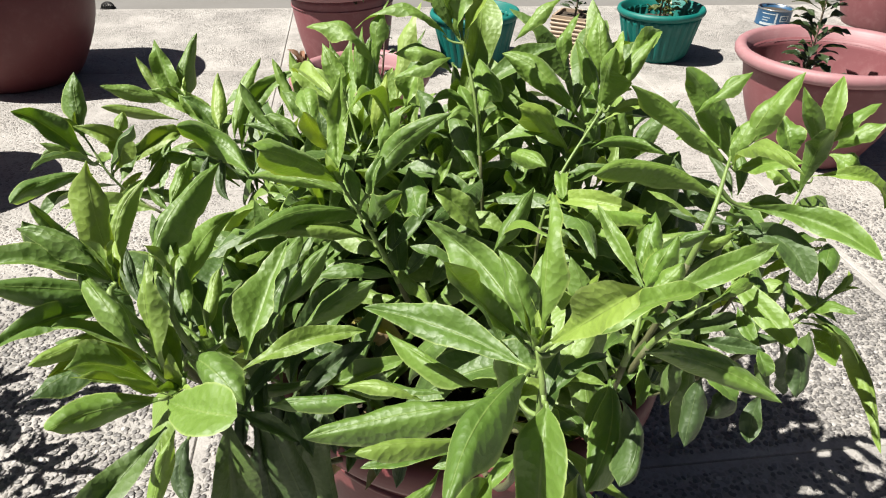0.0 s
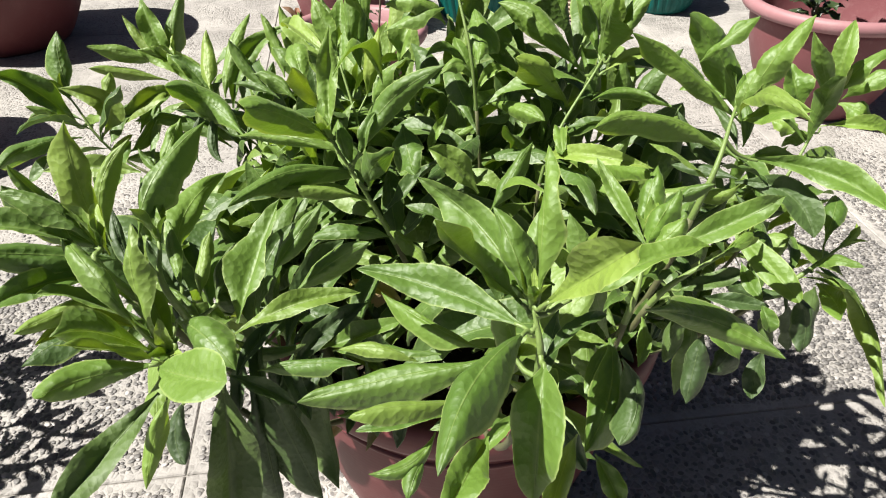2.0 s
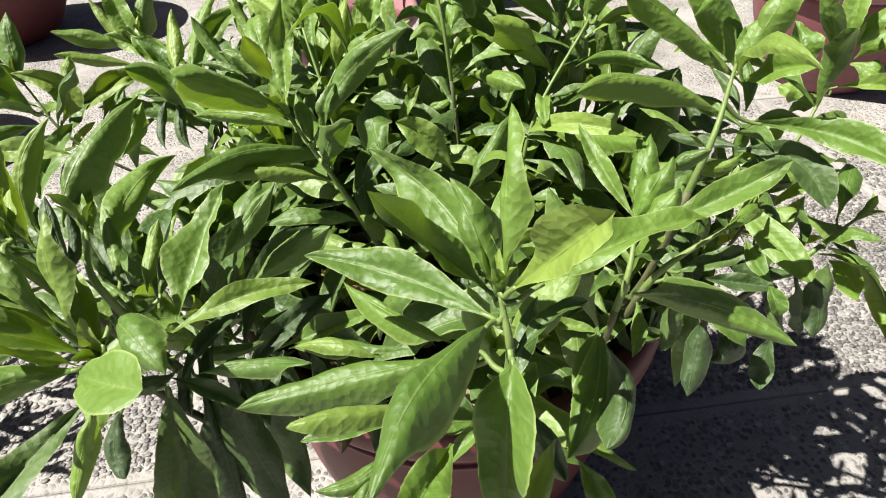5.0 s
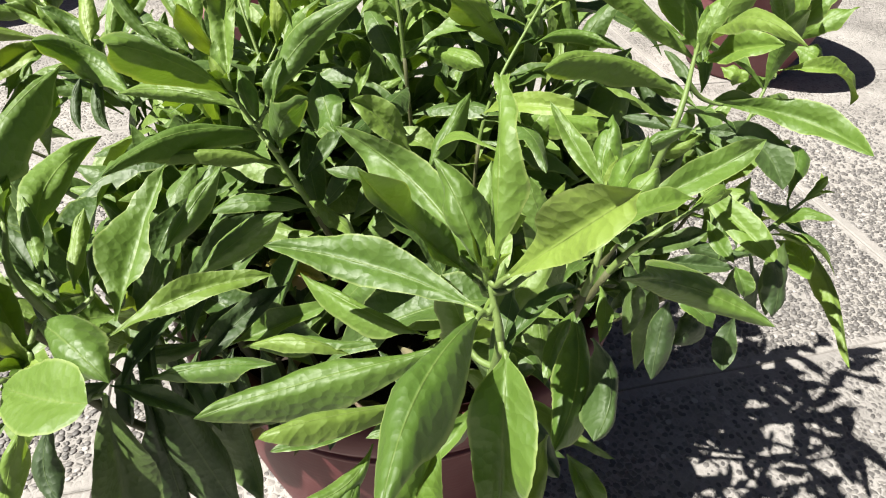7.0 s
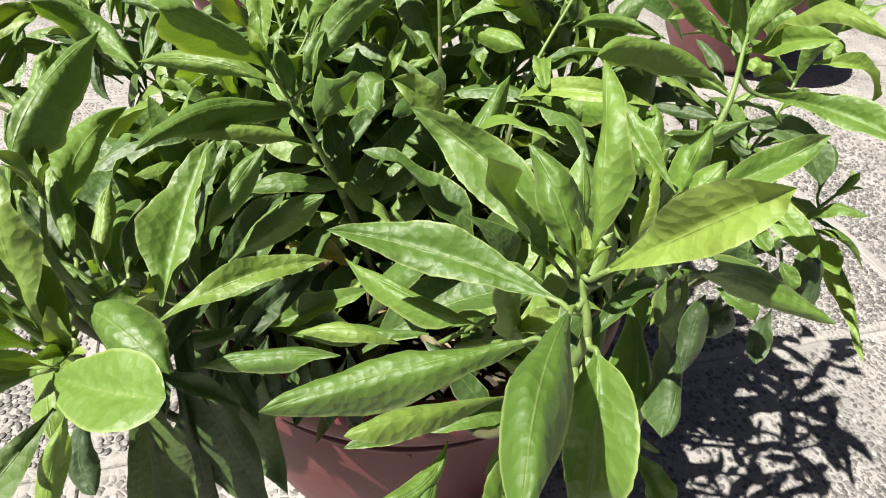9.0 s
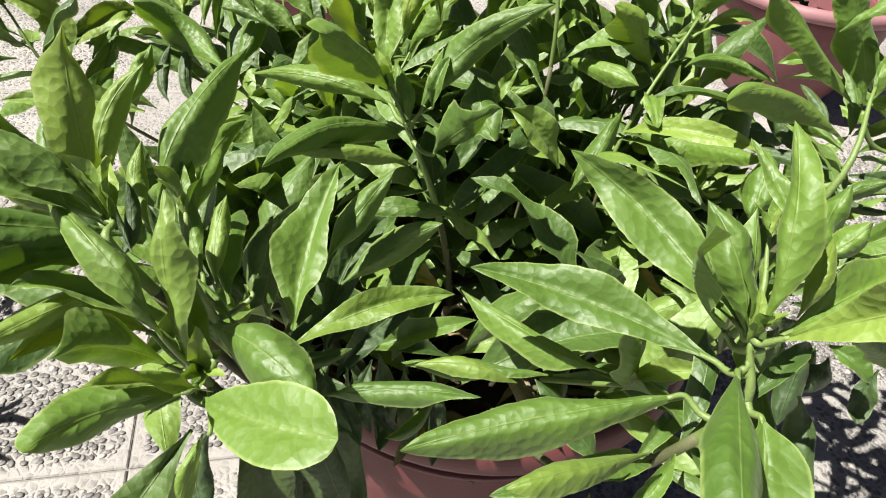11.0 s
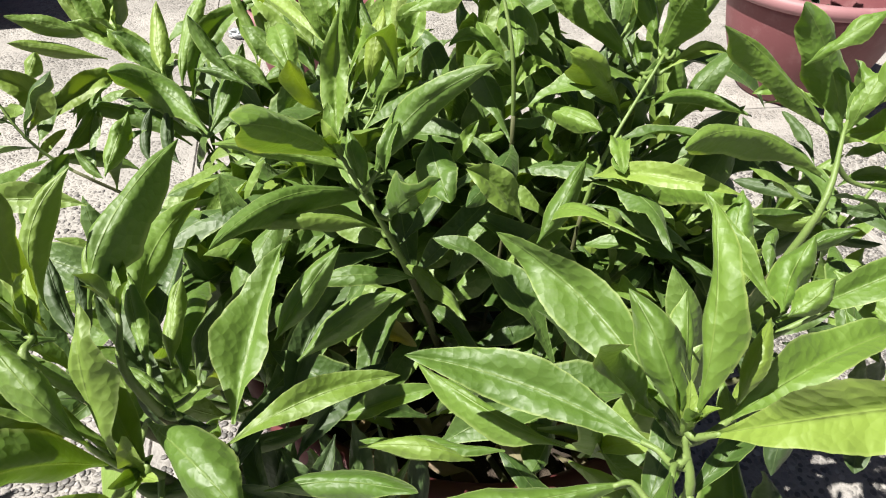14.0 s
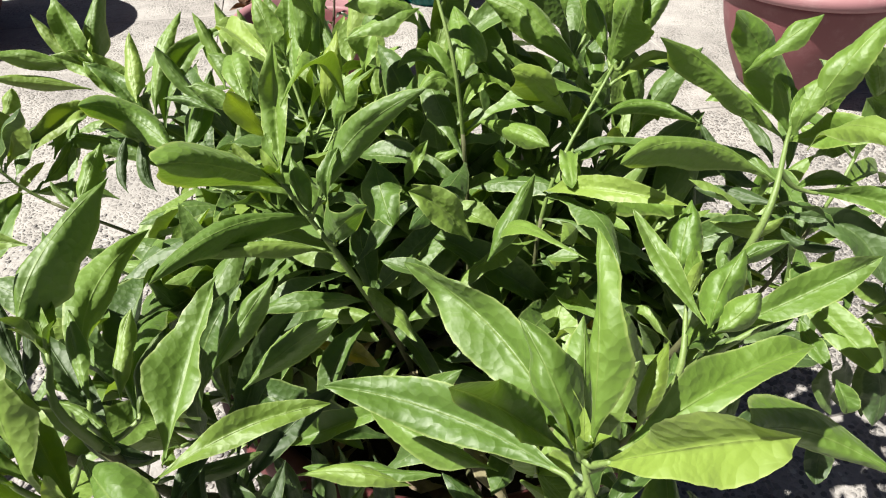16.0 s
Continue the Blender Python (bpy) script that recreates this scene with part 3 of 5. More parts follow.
def drain_dome(x, y):
    """A small domed iron drain grate of curved bars."""
    thing = empty("drain_grate", x, y, -0.004)
    thing.scale = (0.6, 0.6, 0.6)
    tagged(thing, "small domed iron drain grate at the paving's edge", "grate")
    part("base", lathe([(0.065, 0.0), (0.065, 0.008), (0.05, 0.012)], 32), IRON, thing)
    for k in range(9):
        bm = bmesh.new()
        a = math.pi * k / 9
        tube_into(bm, [Vector((math.cos(a) * 0.055 * math.cos(t), math.sin(a) * 0.055 * math.cos(t), 0.008 + 0.05 * math.sin(t))) for t in np.linspace(0, math.pi, 9)], 0.004, 0.004, 6)
        part("bar", bm, IRON, thing)


drain_dome(-1.81, 3.6)


def fallen_leaf(x, y, seed, count, label):
    rg = random.Random(seed)
    thing = empty("dry_leaf", x, y, 0.0)
    tagged(thing, label, "dead leaf")
    for k in range(count):
        a = rg.uniform(0, 6.28)
        d = Vector((math.cos(a), math.sin(a), rg.uniform(0.1, 1.6))).normalized()
        b = Vector((rg.uniform(-0.012, 0.012), rg.uniform(-0.012, 0.012), 0.006))
        bm = bmesh.new()
        leaf_into(bm, b, b + d * rg.uniform(0.05, 0.1), 0.026, Vector((0.3, -0.5, 0.7)), 0.15, 0.9, 0.3, rg.uniform(-80, 80), rows=9, cols=4, rng=rg)
        part("blade", bm, LEAF_CRISP, thing)


fallen_leaf(-0.6, 2.72, 3, 7, "curled brown dead leaves against the pink pot")


def crumpled_wrap(x, y):
    bm = bmesh.new()
    bmesh.ops.create_icosphere(bm, subdivisions=3, radius=0.028)
    for v in bm.verts:
        n = v.co.normalized()
        v.co = Vector((v.co.x * 1.0, v.co.y * 0.8, v.co.z * 0.6)) * (1 + 0.45 * noise.noise(n * 3.1) + 0.2 * noise.noise(n * 9))
        v.co.z = max(v.co.z, -0.018)
    ob = link("crumpled_wrapper", bm, TIN_WHITE, False)
    ob.location = (x, y, 0.013)
    tagged(ob, "crumpled pale plastic wrapper lying beside a pot", "litter")


crumpled_wrap(-0.54, 2.3)


# ---- the bush ----
SOIL_Z = 0.245
plant = empty("leafy_bush", MAIN.x, MAIN.y, SOIL_Z)
tagged(plant, "bushy green herb with long toothed leaves filling its pot", "plant")
ORIGIN = Vector((MAIN.x, MAIN.y, SOIL_Z))
# About the camera's eye; shoot() turns blades towards it to fit the view.
NEAR_EYE = Vector((0.02, 0.1, 0.9))
rp = random.Random(11)
NODES, SKIRT, SHOOTS, LINES = [], [], [], []


def stem_line(root, axis):
    """From the soil to the shoot's tip, in the bush's own coordinates."""
    r, a = Vector(root) - ORIGIN, Vector(axis) - ORIGIN
    ground = Vector((max(-0.12, min(0.12, r.x * 0.35)), max(-0.12, min(0.12, r.y * 0.35)), -0.02))
    belly = Vector((ground.x + (r.x - ground.x) * 0.72, ground.y + (r.y - ground.y) * 0.72, r.z * 0.42 + 0.02)) + Vector((rp.uniform(-0.02, 0.02), rp.uniform(-0.02, 0.02), 0)) * (3.0 if r.y > -0.1 else 1.0)
    return spline([ground, belly, r, a], 7)


def shoot(root, axis, leaves, stem=True):
    """A leafy stem with its leaves: base, tip, width, arch, place of the widest part, young or not."""
    line = stem_line(root, axis)
    LINES.append(line)
    if stem:
        n = len(line)
        thin = 0.6 if root[1] > 0.6 else 1.0
        bm = bmesh.new()
        tube_into(bm, line[:n - 8], 0.0036 * thin, 0.003 * thin, 9)
        part("stem", bm, STEM_OLD, plant)
        bm = bmesh.new()
        tube_into(bm, line[n - 9:], 0.003 * thin, 0.0012, 9)
        SHOOTS.append(part("stem", bm, STEM, plant))
    if stem:
        for k in range(20):
            f = 0.35 + 0.58 * k / 20
            SKIRT.append((line[int(f * (n - 1))], (line[int(f * (n - 1)) + 1] - line[int(f * (n - 1)) - 1]).normalized(), k * 2.4 + rp.random(), 1 - k / 20))
        end, d = Vector(axis) - ORIGIN, (Vector(axis) - Vector(root)).normalized()
        for k in range(5):
            side = Matrix.Rotation(k * 2.4 + rp.random(), 3, d) @ d.orthogonal().normalized()
            way = (d + side * rp.uniform(0.3, 0.75)).normalized()
            ln = rp.uniform(0.018, 0.036)
            bm = bmesh.new()
            leaf_into(bm, end - d * 0.006, end + way * ln, ln * 0.34, d - side, 0.06, 0.5, 0.1, 0, rows=10, cols=4, tooth=0.03, rng=rp)
            part("leaf", bm, LEAF_YOUNG_LIT, SHOOTS[-1])
    for b, t, w, bend, full, young in leaves:
        b, t = Vector(b), Vector(t)
        NODES.append((b, t))
        foot = b - ORIGIN
        near = min(line, key=lambda q: (q - foot).length + 1.5 * max(0.0, q.z - foot.z + 0.5 * (q - foot).length))
        gap = foot - near
        way = (t - b).normalized()
        if gap.length < 0.032:
            bm = bmesh.new()
            tube_into(bm, spline([near, (near + foot) / 2 + way * 0.004 + Vector((0, 0, -0.002)), foot + (t - b) * 0.04], 4), 0.0013, 0.0009, 6)
            part("leaf_stalk", bm, STEM, SHOOTS[-1])
        towards = (NEAR_EYE - (b + t) / 2).normalized()
        hint = towards * 0.6 + SUN_TO * 0.9 + Vector((rp.uniform(-0.35, 0.35), rp.uniform(-0.3, 0.3), 0.45))
        fold = rp.choice((rp.uniform(-0.85, -0.35), rp.uniform(-0.6, -0.2), rp.uniform(0.45, 0.95)))
        if full >= 0.65:
            hint, fold = towards + Vector((0, 0, 0.3)), 0.35
        bm = bmesh.new()
        leaf_into(bm, foot, t - ORIGIN, w * 0.9, hint, bend + rp.uniform(0.04, 0.15), fold, rp.uniform(0.05, 0.35), rp.uniform(-35, 35) * (full < 0.65), rows=26, cols=8, tooth=0.028 if full < 0.65 else 0.012, rng=rp, full=full if full >= 0.65 else full + rp.uniform(-0.08, 0.06), sway=rp.uniform(-0.06, 0.06), blunt=1.6)
        # Leaves at the back take the paler colour in place of stronger sun.
        part("leaf", bm, LEAF_YOUNG_LIT if young or b.y > 0.55 else LEAF, SHOOTS[-1])


def grow(blades):
    """Leaves of the newest shoot: base, middle and tip of the midrib, width, upper face, widest place, and colour:
    full-grown (0), young or sunlit (1), shaded (2).
    """
    for b, m, t, w, face, full, young in blades:
        b, m, t = Vector(b), Vector(m), Vector(t)
        NODES.append((b, t))
        foot = b - ORIGIN
        near = min(LINES[-1], key=lambda q: (q - foot).length)
        if 0.004 < (foot - near).length < 0.03:
            bm = bmesh.new()
            tube_into(bm, spline([near, near.lerp(foot, 0.5) + Vector((0, 0, -0.003)), foot, foot.lerp(m - ORIGIN, 0.12)], 4), 0.0021, 0.0012, 7)
            part("leaf_stalk", bm, STEM, SHOOTS[-1])
        fold = 0.3 if full >= 0.65 else rp.choice((rp.uniform(-1.25, -0.7), rp.uniform(-0.95, -0.5), rp.uniform(0.4, 0.75)))
        bm = bmesh.new()
        leaf_into(bm, foot, t - ORIGIN, w, face, 0.0, fold, 0.0, rp.uniform(-12, 12), rows=30, cols=10, tooth=0.003 if full >= 0.65 else 0.016, wave=0.35 if full >= 0.65 else 1.0, rng=rp, full=full, mid=m - ORIGIN, blunt=3.0 if young == 2 else 2.0)
        part("leaf", bm, (LEAF, LEAF_YOUNG_LIT, LEAF_SHADED)[young], SHOOTS[-1])


shoot((0.094, 0.315, 0.596), (0.088, 0.322, 0.648), [])
grow([
    ((0.090, 0.323, 0.654), (0.090, 0.338, 0.697), (0.094, 0.373, 0.723), 0.024, (-0.79, -0.46, 0.39), 0.50, 1),
    ((0.090, 0.325, 0.641), (0.091, 0.343, 0.663), (0.092, 0.364, 0.685), 0.019, (0.19, -0.74, 0.65), 0.50, 1),
    ((0.087, 0.323, 0.646), (0.076, 0.335, 0.675), (0.064, 0.358, 0.691), 0.023, (-0.27, -0.83, 0.50), 0.50, 0),
    ((0.086, 0.326, 0.647), (0.058, 0.379, 0.662), (0.018, 0.407, 0.680), 0.030, (-0.52, -0.66, 0.54), 0.45, 0),
    ((0.086, 0.331, 0.637), (0.055, 0.329, 0.671), (0.032, 0.300, 0.721), 0.022, (0.79, -0.51, 0.33), 0.50, 0),
    ((0.086, 0.330, 0.622), (0.034, 0.367, 0.620), (-0.023, 0.384, 0.622), 0.027, (-0.21, -0.42, 0.88), 0.50, 0),
])
grow([
    ((0.080, 0.329, 0.598), (0.009, 0.322, 0.586), (-0.054, 0.310, 0.574), 0.027, (-0.14, -0.24, 0.96), 0.50, 0),
    ((0.084, 0.314, 0.635), (0.053, 0.259, 0.655), (0.036, 0.209, 0.650), 0.028, (-0.04, 0.16, 0.99), 0.45, 0),
    ((0.094, 0.300, 0.623), (0.090, 0.272, 0.605), (0.090, 0.255, 0.556), 0.034, (-0.26, -0.80, 0.55), 0.45, 0),
    ((0.157, 0.385, 0.561), (0.151, 0.343, 0.549), (0.129, 0.303, 0.538), 0.033, (-0.06, -0.26, 0.96), 0.45, 0),
    ((0.153, 0.342, 0.585), (0.164, 0.327, 0.561), (0.149, 0.301, 0.549), 0.024, (0.01, -0.66, 0.75), 0.55, 2),
    ((0.092, 0.315, 0.654), (0.113, 0.291, 0.700), (0.123, 0.273, 0.729), 0.026, (-0.91, -0.38, 0.17), 0.58, 1),
])
grow([
    ((0.104, 0.325, 0.646), (0.154, 0.348, 0.659), (0.200, 0.366, 0.659), 0.023, (-0.10, -0.10, 0.99), 0.50, 0),
    ((0.066, 0.375, 0.557), (0.026, 0.397, 0.560), (-0.014, 0.436, 0.557), 0.024, (-0.08, -0.10, 0.99), 0.50, 0),
    ((0.035, 0.381, 0.545), (-0.005, 0.388, 0.542), (-0.048, 0.405, 0.521), 0.015, (-0.23, 0.18, 0.96), 0.50, 0),
    ((0.062, 0.308, 0.581), (0.011, 0.284, 0.604), (-0.015, 0.276, 0.603), 0.015, (0.27, 0.03, 0.96), 0.40, 0),
    ((0.055, 0.318, 0.563), (0.014, 0.296, 0.574), (-0.015, 0.289, 0.574), 0.012, (0.14, 0.04, 0.99), 0.50, 0),
    ((0.064, 0.286, 0.576), (0.050, 0.255, 0.579), (0.036, 0.223, 0.583), 0.025, (0.34, -0.05, 0.94), 0.45, 0),
])
grow([
    ((0.033, 0.293, 0.570), (0.019, 0.272, 0.568), (-0.005, 0.265, 0.567), 0.013, (0.16, -0.31, 0.94), 0.50, 0),
    ((0.028, 0.283, 0.563), (0.022, 0.267, 0.564), (0.018, 0.255, 0.557), 0.013, (0.31, -0.30, 0.90), 0.55, 0),
    ((0.116, 0.285, 0.581), (0.106, 0.267, 0.565), (0.094, 0.234, 0.567), 0.016, (0.03, -0.27, 0.96), 0.50, 0),
    ((0.097, 0.300, 0.590), (0.112, 0.290, 0.571), (0.122, 0.274, 0.561), 0.017, (0.14, -0.67, 0.73), 0.50, 2),
    ((0.132, 0.293, 0.551), (0.142, 0.285, 0.536), (0.150, 0.269, 0.527), 0.016, (0.04, -0.70, 0.71), 0.50, 0),
])
shoot((-0.160, 0.376, 0.539), (-0.152, 0.357, 0.567), [])
grow([
    ((-0.156, 0.355, 0.570), (-0.162, 0.361, 0.624), (-0.164, 0.383, 0.657), 0.025, (-0.34, -0.90, 0.26), 0.42, 0),
    ((-0.143, 0.352, 0.578), (-0.160, 0.372, 0.595), (-0.173, 0.394, 0.614), 0.017, (0.41, -0.41, 0.82), 0.50, 0),
    ((-0.141, 0.322, 0.590), (-0.109, 0.299, 0.608), (-0.081, 0.284, 0.622), 0.035, (-0.54, -0.16, 0.83), 0.66, 0),
    ((-0.154, 0.383, 0.572), (-0.118, 0.343, 0.599), (-0.092, 0.321, 0.590), 0.033, (-0.38, -0.12, 0.92), 0.50, 0),
    ((-0.171, 0.370, 0.551), (-0.180, 0.337, 0.605), (-0.192, 0.312, 0.625), 0.024, (0.88, -0.45, -0.11), 0.50, 0),
    ((-0.139, 0.330, 0.585), (-0.157, 0.307, 0.620), (-0.163, 0.278, 0.654), 0.012, (0.62, 0.50, 0.60), 0.50, 1),
])
grow([
    ((-0.150, 0.336, 0.578), (-0.184, 0.314, 0.588), (-0.199, 0.290, 0.597), 0.024, (0.67, -0.48, 0.56), 0.50, 0),
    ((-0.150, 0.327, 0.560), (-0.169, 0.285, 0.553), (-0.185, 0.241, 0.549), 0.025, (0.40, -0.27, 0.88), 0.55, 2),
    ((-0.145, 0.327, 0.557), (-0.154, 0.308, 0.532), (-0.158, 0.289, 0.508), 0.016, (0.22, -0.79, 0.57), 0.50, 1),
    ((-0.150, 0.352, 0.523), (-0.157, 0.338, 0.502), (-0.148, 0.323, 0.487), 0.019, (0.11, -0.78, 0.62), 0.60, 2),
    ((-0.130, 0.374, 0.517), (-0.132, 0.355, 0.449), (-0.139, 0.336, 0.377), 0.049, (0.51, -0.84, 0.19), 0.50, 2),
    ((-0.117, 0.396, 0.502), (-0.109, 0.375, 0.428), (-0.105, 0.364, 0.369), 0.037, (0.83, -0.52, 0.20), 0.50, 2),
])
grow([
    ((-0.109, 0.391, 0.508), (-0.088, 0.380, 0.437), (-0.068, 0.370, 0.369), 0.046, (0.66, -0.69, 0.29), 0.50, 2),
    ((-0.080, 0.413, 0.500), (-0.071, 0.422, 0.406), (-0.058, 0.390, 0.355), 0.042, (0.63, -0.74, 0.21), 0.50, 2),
    ((-0.164, 0.352, 0.594), (-0.181, 0.354, 0.639), (-0.222, 0.396, 0.640), 0.019, (0.32, -0.46, 0.83), 0.50, 0),
    ((-0.155, 0.363, 0.566), (-0.197, 0.367, 0.602), (-0.226, 0.357, 0.618), 0.018, (0.59, -0.03, 0.81), 0.50, 0),
    ((-0.177, 0.372, 0.574), (-0.204, 0.365, 0.589), (-0.224, 0.335, 0.594), 0.018, (0.61, -0.42, 0.67), 0.50, 0),
])
shoot((-0.180, 0.372, 0.618), (-0.187, 0.380, 0.641), [
    ((-0.189, 0.382, 0.639), (-0.237, 0.378, 0.684), 0.023, 0.05, 0.58, 0),
    ((-0.200, 0.386, 0.623), (-0.271, 0.350, 0.661), 0.024, 0.10, 0.58, 0),
    ((-0.210, 0.401, 0.604), (-0.263, 0.355, 0.607), 0.023, 0.08, 0.58, 0),
])
grow([
    ((-0.205, 0.414, 0.607), (-0.208, 0.413, 0.663), (-0.209, 0.424, 0.708), 0.025, (0.83, -0.55, 0.09), 0.42, 1),
    ((-0.248, 0.494, 0.591), (-0.259, 0.536, 0.598), (-0.251, 0.573, 0.614), 0.026, (0.28, -0.25, 0.93), 0.45, 0),
    ((-0.179, 0.412, 0.624), (-0.169, 0.439, 0.658), (-0.146, 0.493, 0.675), 0.027, (-0.04, -0.52, 0.85), 0.45, 0),
    ((-0.173, 0.439, 0.573), (-0.174, 0.482, 0.600), (-0.160, 0.547, 0.598), 0.028, (0.72, -0.24, 0.65), 0.42, 0),
    ((-0.209, 0.421, 0.600), (-0.234, 0.426, 0.619), (-0.238, 0.400, 0.654), 0.013, (0.70, -0.70, 0.10), 0.50, 0),
    ((-0.207, 0.424, 0.611), (-0.209, 0.436, 0.649), (-0.191, 0.461, 0.676), 0.018, (0.08, -0.87, 0.48), 0.50, 0),
])
grow([
    ((-0.209, 0.420, 0.607), (-0.236, 0.410, 0.638), (-0.254, 0.405, 0.670), 0.025, (0.77, -0.46, 0.44), 0.50, 0),
    ((-0.204, 0.414, 0.614), (-0.232, 0.410, 0.654), (-0.245, 0.406, 0.685), 0.015, (0.77, -0.50, 0.39), 0.50, 1),
    ((-0.195, 0.404, 0.611), (-0.227, 0.382, 0.631), (-0.261, 0.356, 0.652), 0.029, (0.67, -0.40, 0.63), 0.50, 0),
    ((-0.199, 0.395, 0.604), (-0.231, 0.368, 0.616), (-0.253, 0.333, 0.617), 0.021, (0.59, -0.37, 0.72), 0.50, 0),
    ((-0.182, 0.387, 0.600), (-0.211, 0.357, 0.605), (-0.229, 0.330, 0.609), 0.017, (0.56, -0.34, 0.75), 0.50, 0),
    ((-0.206, 0.491, 0.630), (-0.238, 0.489, 0.635), (-0.276, 0.478, 0.637), 0.019, (0.19, -0.69, 0.70), 0.50, 0),
])
grow([
    ((-0.208, 0.439, 0.568), (-0.224, 0.461, 0.585), (-0.235, 0.483, 0.601), 0.015, (0.53, -0.28, 0.80), 0.50, 2),
    ((-0.225, 0.434, 0.573), (-0.240, 0.442, 0.592), (-0.253, 0.446, 0.607), 0.012, (0.59, -0.45, 0.67), 0.50, 2),
    ((-0.207, 0.472, 0.555), (-0.222, 0.496, 0.574), (-0.223, 0.523, 0.590), 0.015, (-0.04, -0.58, 0.81), 0.50, 0),
    ((-0.246, 0.477, 0.568), (-0.266, 0.495, 0.587), (-0.277, 0.515, 0.604), 0.014, (0.52, -0.32, 0.79), 0.50, 0),
    ((-0.217, 0.440, 0.560), (-0.213, 0.456, 0.572), (-0.217, 0.473, 0.593), 0.012, (0.15, -0.71, 0.69), 0.50, 2),
])
shoot((-0.159, 0.397, 0.575), (-0.166, 0.413, 0.622), [])
grow([
    ((-0.109, 0.379, 0.574), (-0.106, 0.428, 0.590), (-0.092, 0.469, 0.622), 0.032, (-0.28, -0.41, 0.87), 0.42, 0),
    ((-0.111, 0.366, 0.574), (-0.069, 0.388, 0.585), (-0.024, 0.402, 0.585), 0.018, (0.09, -0.48, 0.87), 0.50, 0),
    ((-0.096, 0.434, 0.578), (-0.080, 0.454, 0.596), (-0.060, 0.474, 0.617), 0.021, (0.07, -0.73, 0.68), 0.45, 0),
    ((-0.088, 0.449, 0.542), (-0.057, 0.467, 0.561), (-0.026, 0.475, 0.577), 0.024, (-0.08, -0.73, 0.67), 0.50, 0),
    ((-0.084, 0.446, 0.473), (-0.038, 0.460, 0.484), (0.005, 0.451, 0.514), 0.020, (-0.38, -0.37, 0.85), 0.50, 0),
    ((-0.092, 0.353, 0.555), (-0.055, 0.352, 0.564), (-0.016, 0.333, 0.585), 0.019, (-0.42, -0.36, 0.83), 0.50, 0),
])
grow([
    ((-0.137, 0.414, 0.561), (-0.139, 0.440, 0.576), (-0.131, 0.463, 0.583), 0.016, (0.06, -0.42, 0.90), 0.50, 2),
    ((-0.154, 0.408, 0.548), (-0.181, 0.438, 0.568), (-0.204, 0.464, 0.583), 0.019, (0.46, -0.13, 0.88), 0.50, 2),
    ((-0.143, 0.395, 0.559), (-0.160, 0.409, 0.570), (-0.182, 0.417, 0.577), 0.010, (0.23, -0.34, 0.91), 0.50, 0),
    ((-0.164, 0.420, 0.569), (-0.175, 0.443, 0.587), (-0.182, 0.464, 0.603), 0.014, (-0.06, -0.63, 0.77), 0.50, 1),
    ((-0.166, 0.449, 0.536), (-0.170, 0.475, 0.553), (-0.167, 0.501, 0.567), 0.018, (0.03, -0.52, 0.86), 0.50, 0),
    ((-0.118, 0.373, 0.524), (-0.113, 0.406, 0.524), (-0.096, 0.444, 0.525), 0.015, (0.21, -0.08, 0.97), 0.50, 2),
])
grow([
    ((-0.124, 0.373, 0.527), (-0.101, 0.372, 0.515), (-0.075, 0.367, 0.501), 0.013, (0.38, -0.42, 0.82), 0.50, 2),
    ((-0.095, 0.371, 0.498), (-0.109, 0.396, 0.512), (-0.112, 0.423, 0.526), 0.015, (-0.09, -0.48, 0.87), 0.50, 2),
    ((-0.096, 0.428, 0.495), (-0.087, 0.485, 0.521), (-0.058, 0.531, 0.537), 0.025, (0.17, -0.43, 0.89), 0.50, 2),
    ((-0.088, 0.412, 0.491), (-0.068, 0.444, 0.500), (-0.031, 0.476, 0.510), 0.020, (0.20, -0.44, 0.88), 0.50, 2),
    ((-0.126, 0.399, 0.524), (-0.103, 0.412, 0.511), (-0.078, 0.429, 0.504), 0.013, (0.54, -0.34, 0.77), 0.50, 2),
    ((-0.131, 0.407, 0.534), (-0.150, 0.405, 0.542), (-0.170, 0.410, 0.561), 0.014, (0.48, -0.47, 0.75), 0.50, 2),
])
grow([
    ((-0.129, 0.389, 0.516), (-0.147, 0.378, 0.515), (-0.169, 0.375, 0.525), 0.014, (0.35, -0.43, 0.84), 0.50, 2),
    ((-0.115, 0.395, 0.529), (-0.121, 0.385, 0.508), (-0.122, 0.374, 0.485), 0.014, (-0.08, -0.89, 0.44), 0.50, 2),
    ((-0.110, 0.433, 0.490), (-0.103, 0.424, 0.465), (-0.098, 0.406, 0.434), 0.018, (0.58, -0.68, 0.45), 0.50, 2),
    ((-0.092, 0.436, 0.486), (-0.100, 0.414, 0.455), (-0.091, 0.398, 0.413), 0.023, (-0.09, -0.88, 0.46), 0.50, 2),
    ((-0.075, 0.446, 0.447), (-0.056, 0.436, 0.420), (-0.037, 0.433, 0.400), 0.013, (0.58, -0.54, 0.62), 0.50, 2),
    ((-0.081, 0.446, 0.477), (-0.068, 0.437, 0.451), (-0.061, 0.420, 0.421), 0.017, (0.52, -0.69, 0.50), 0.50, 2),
])
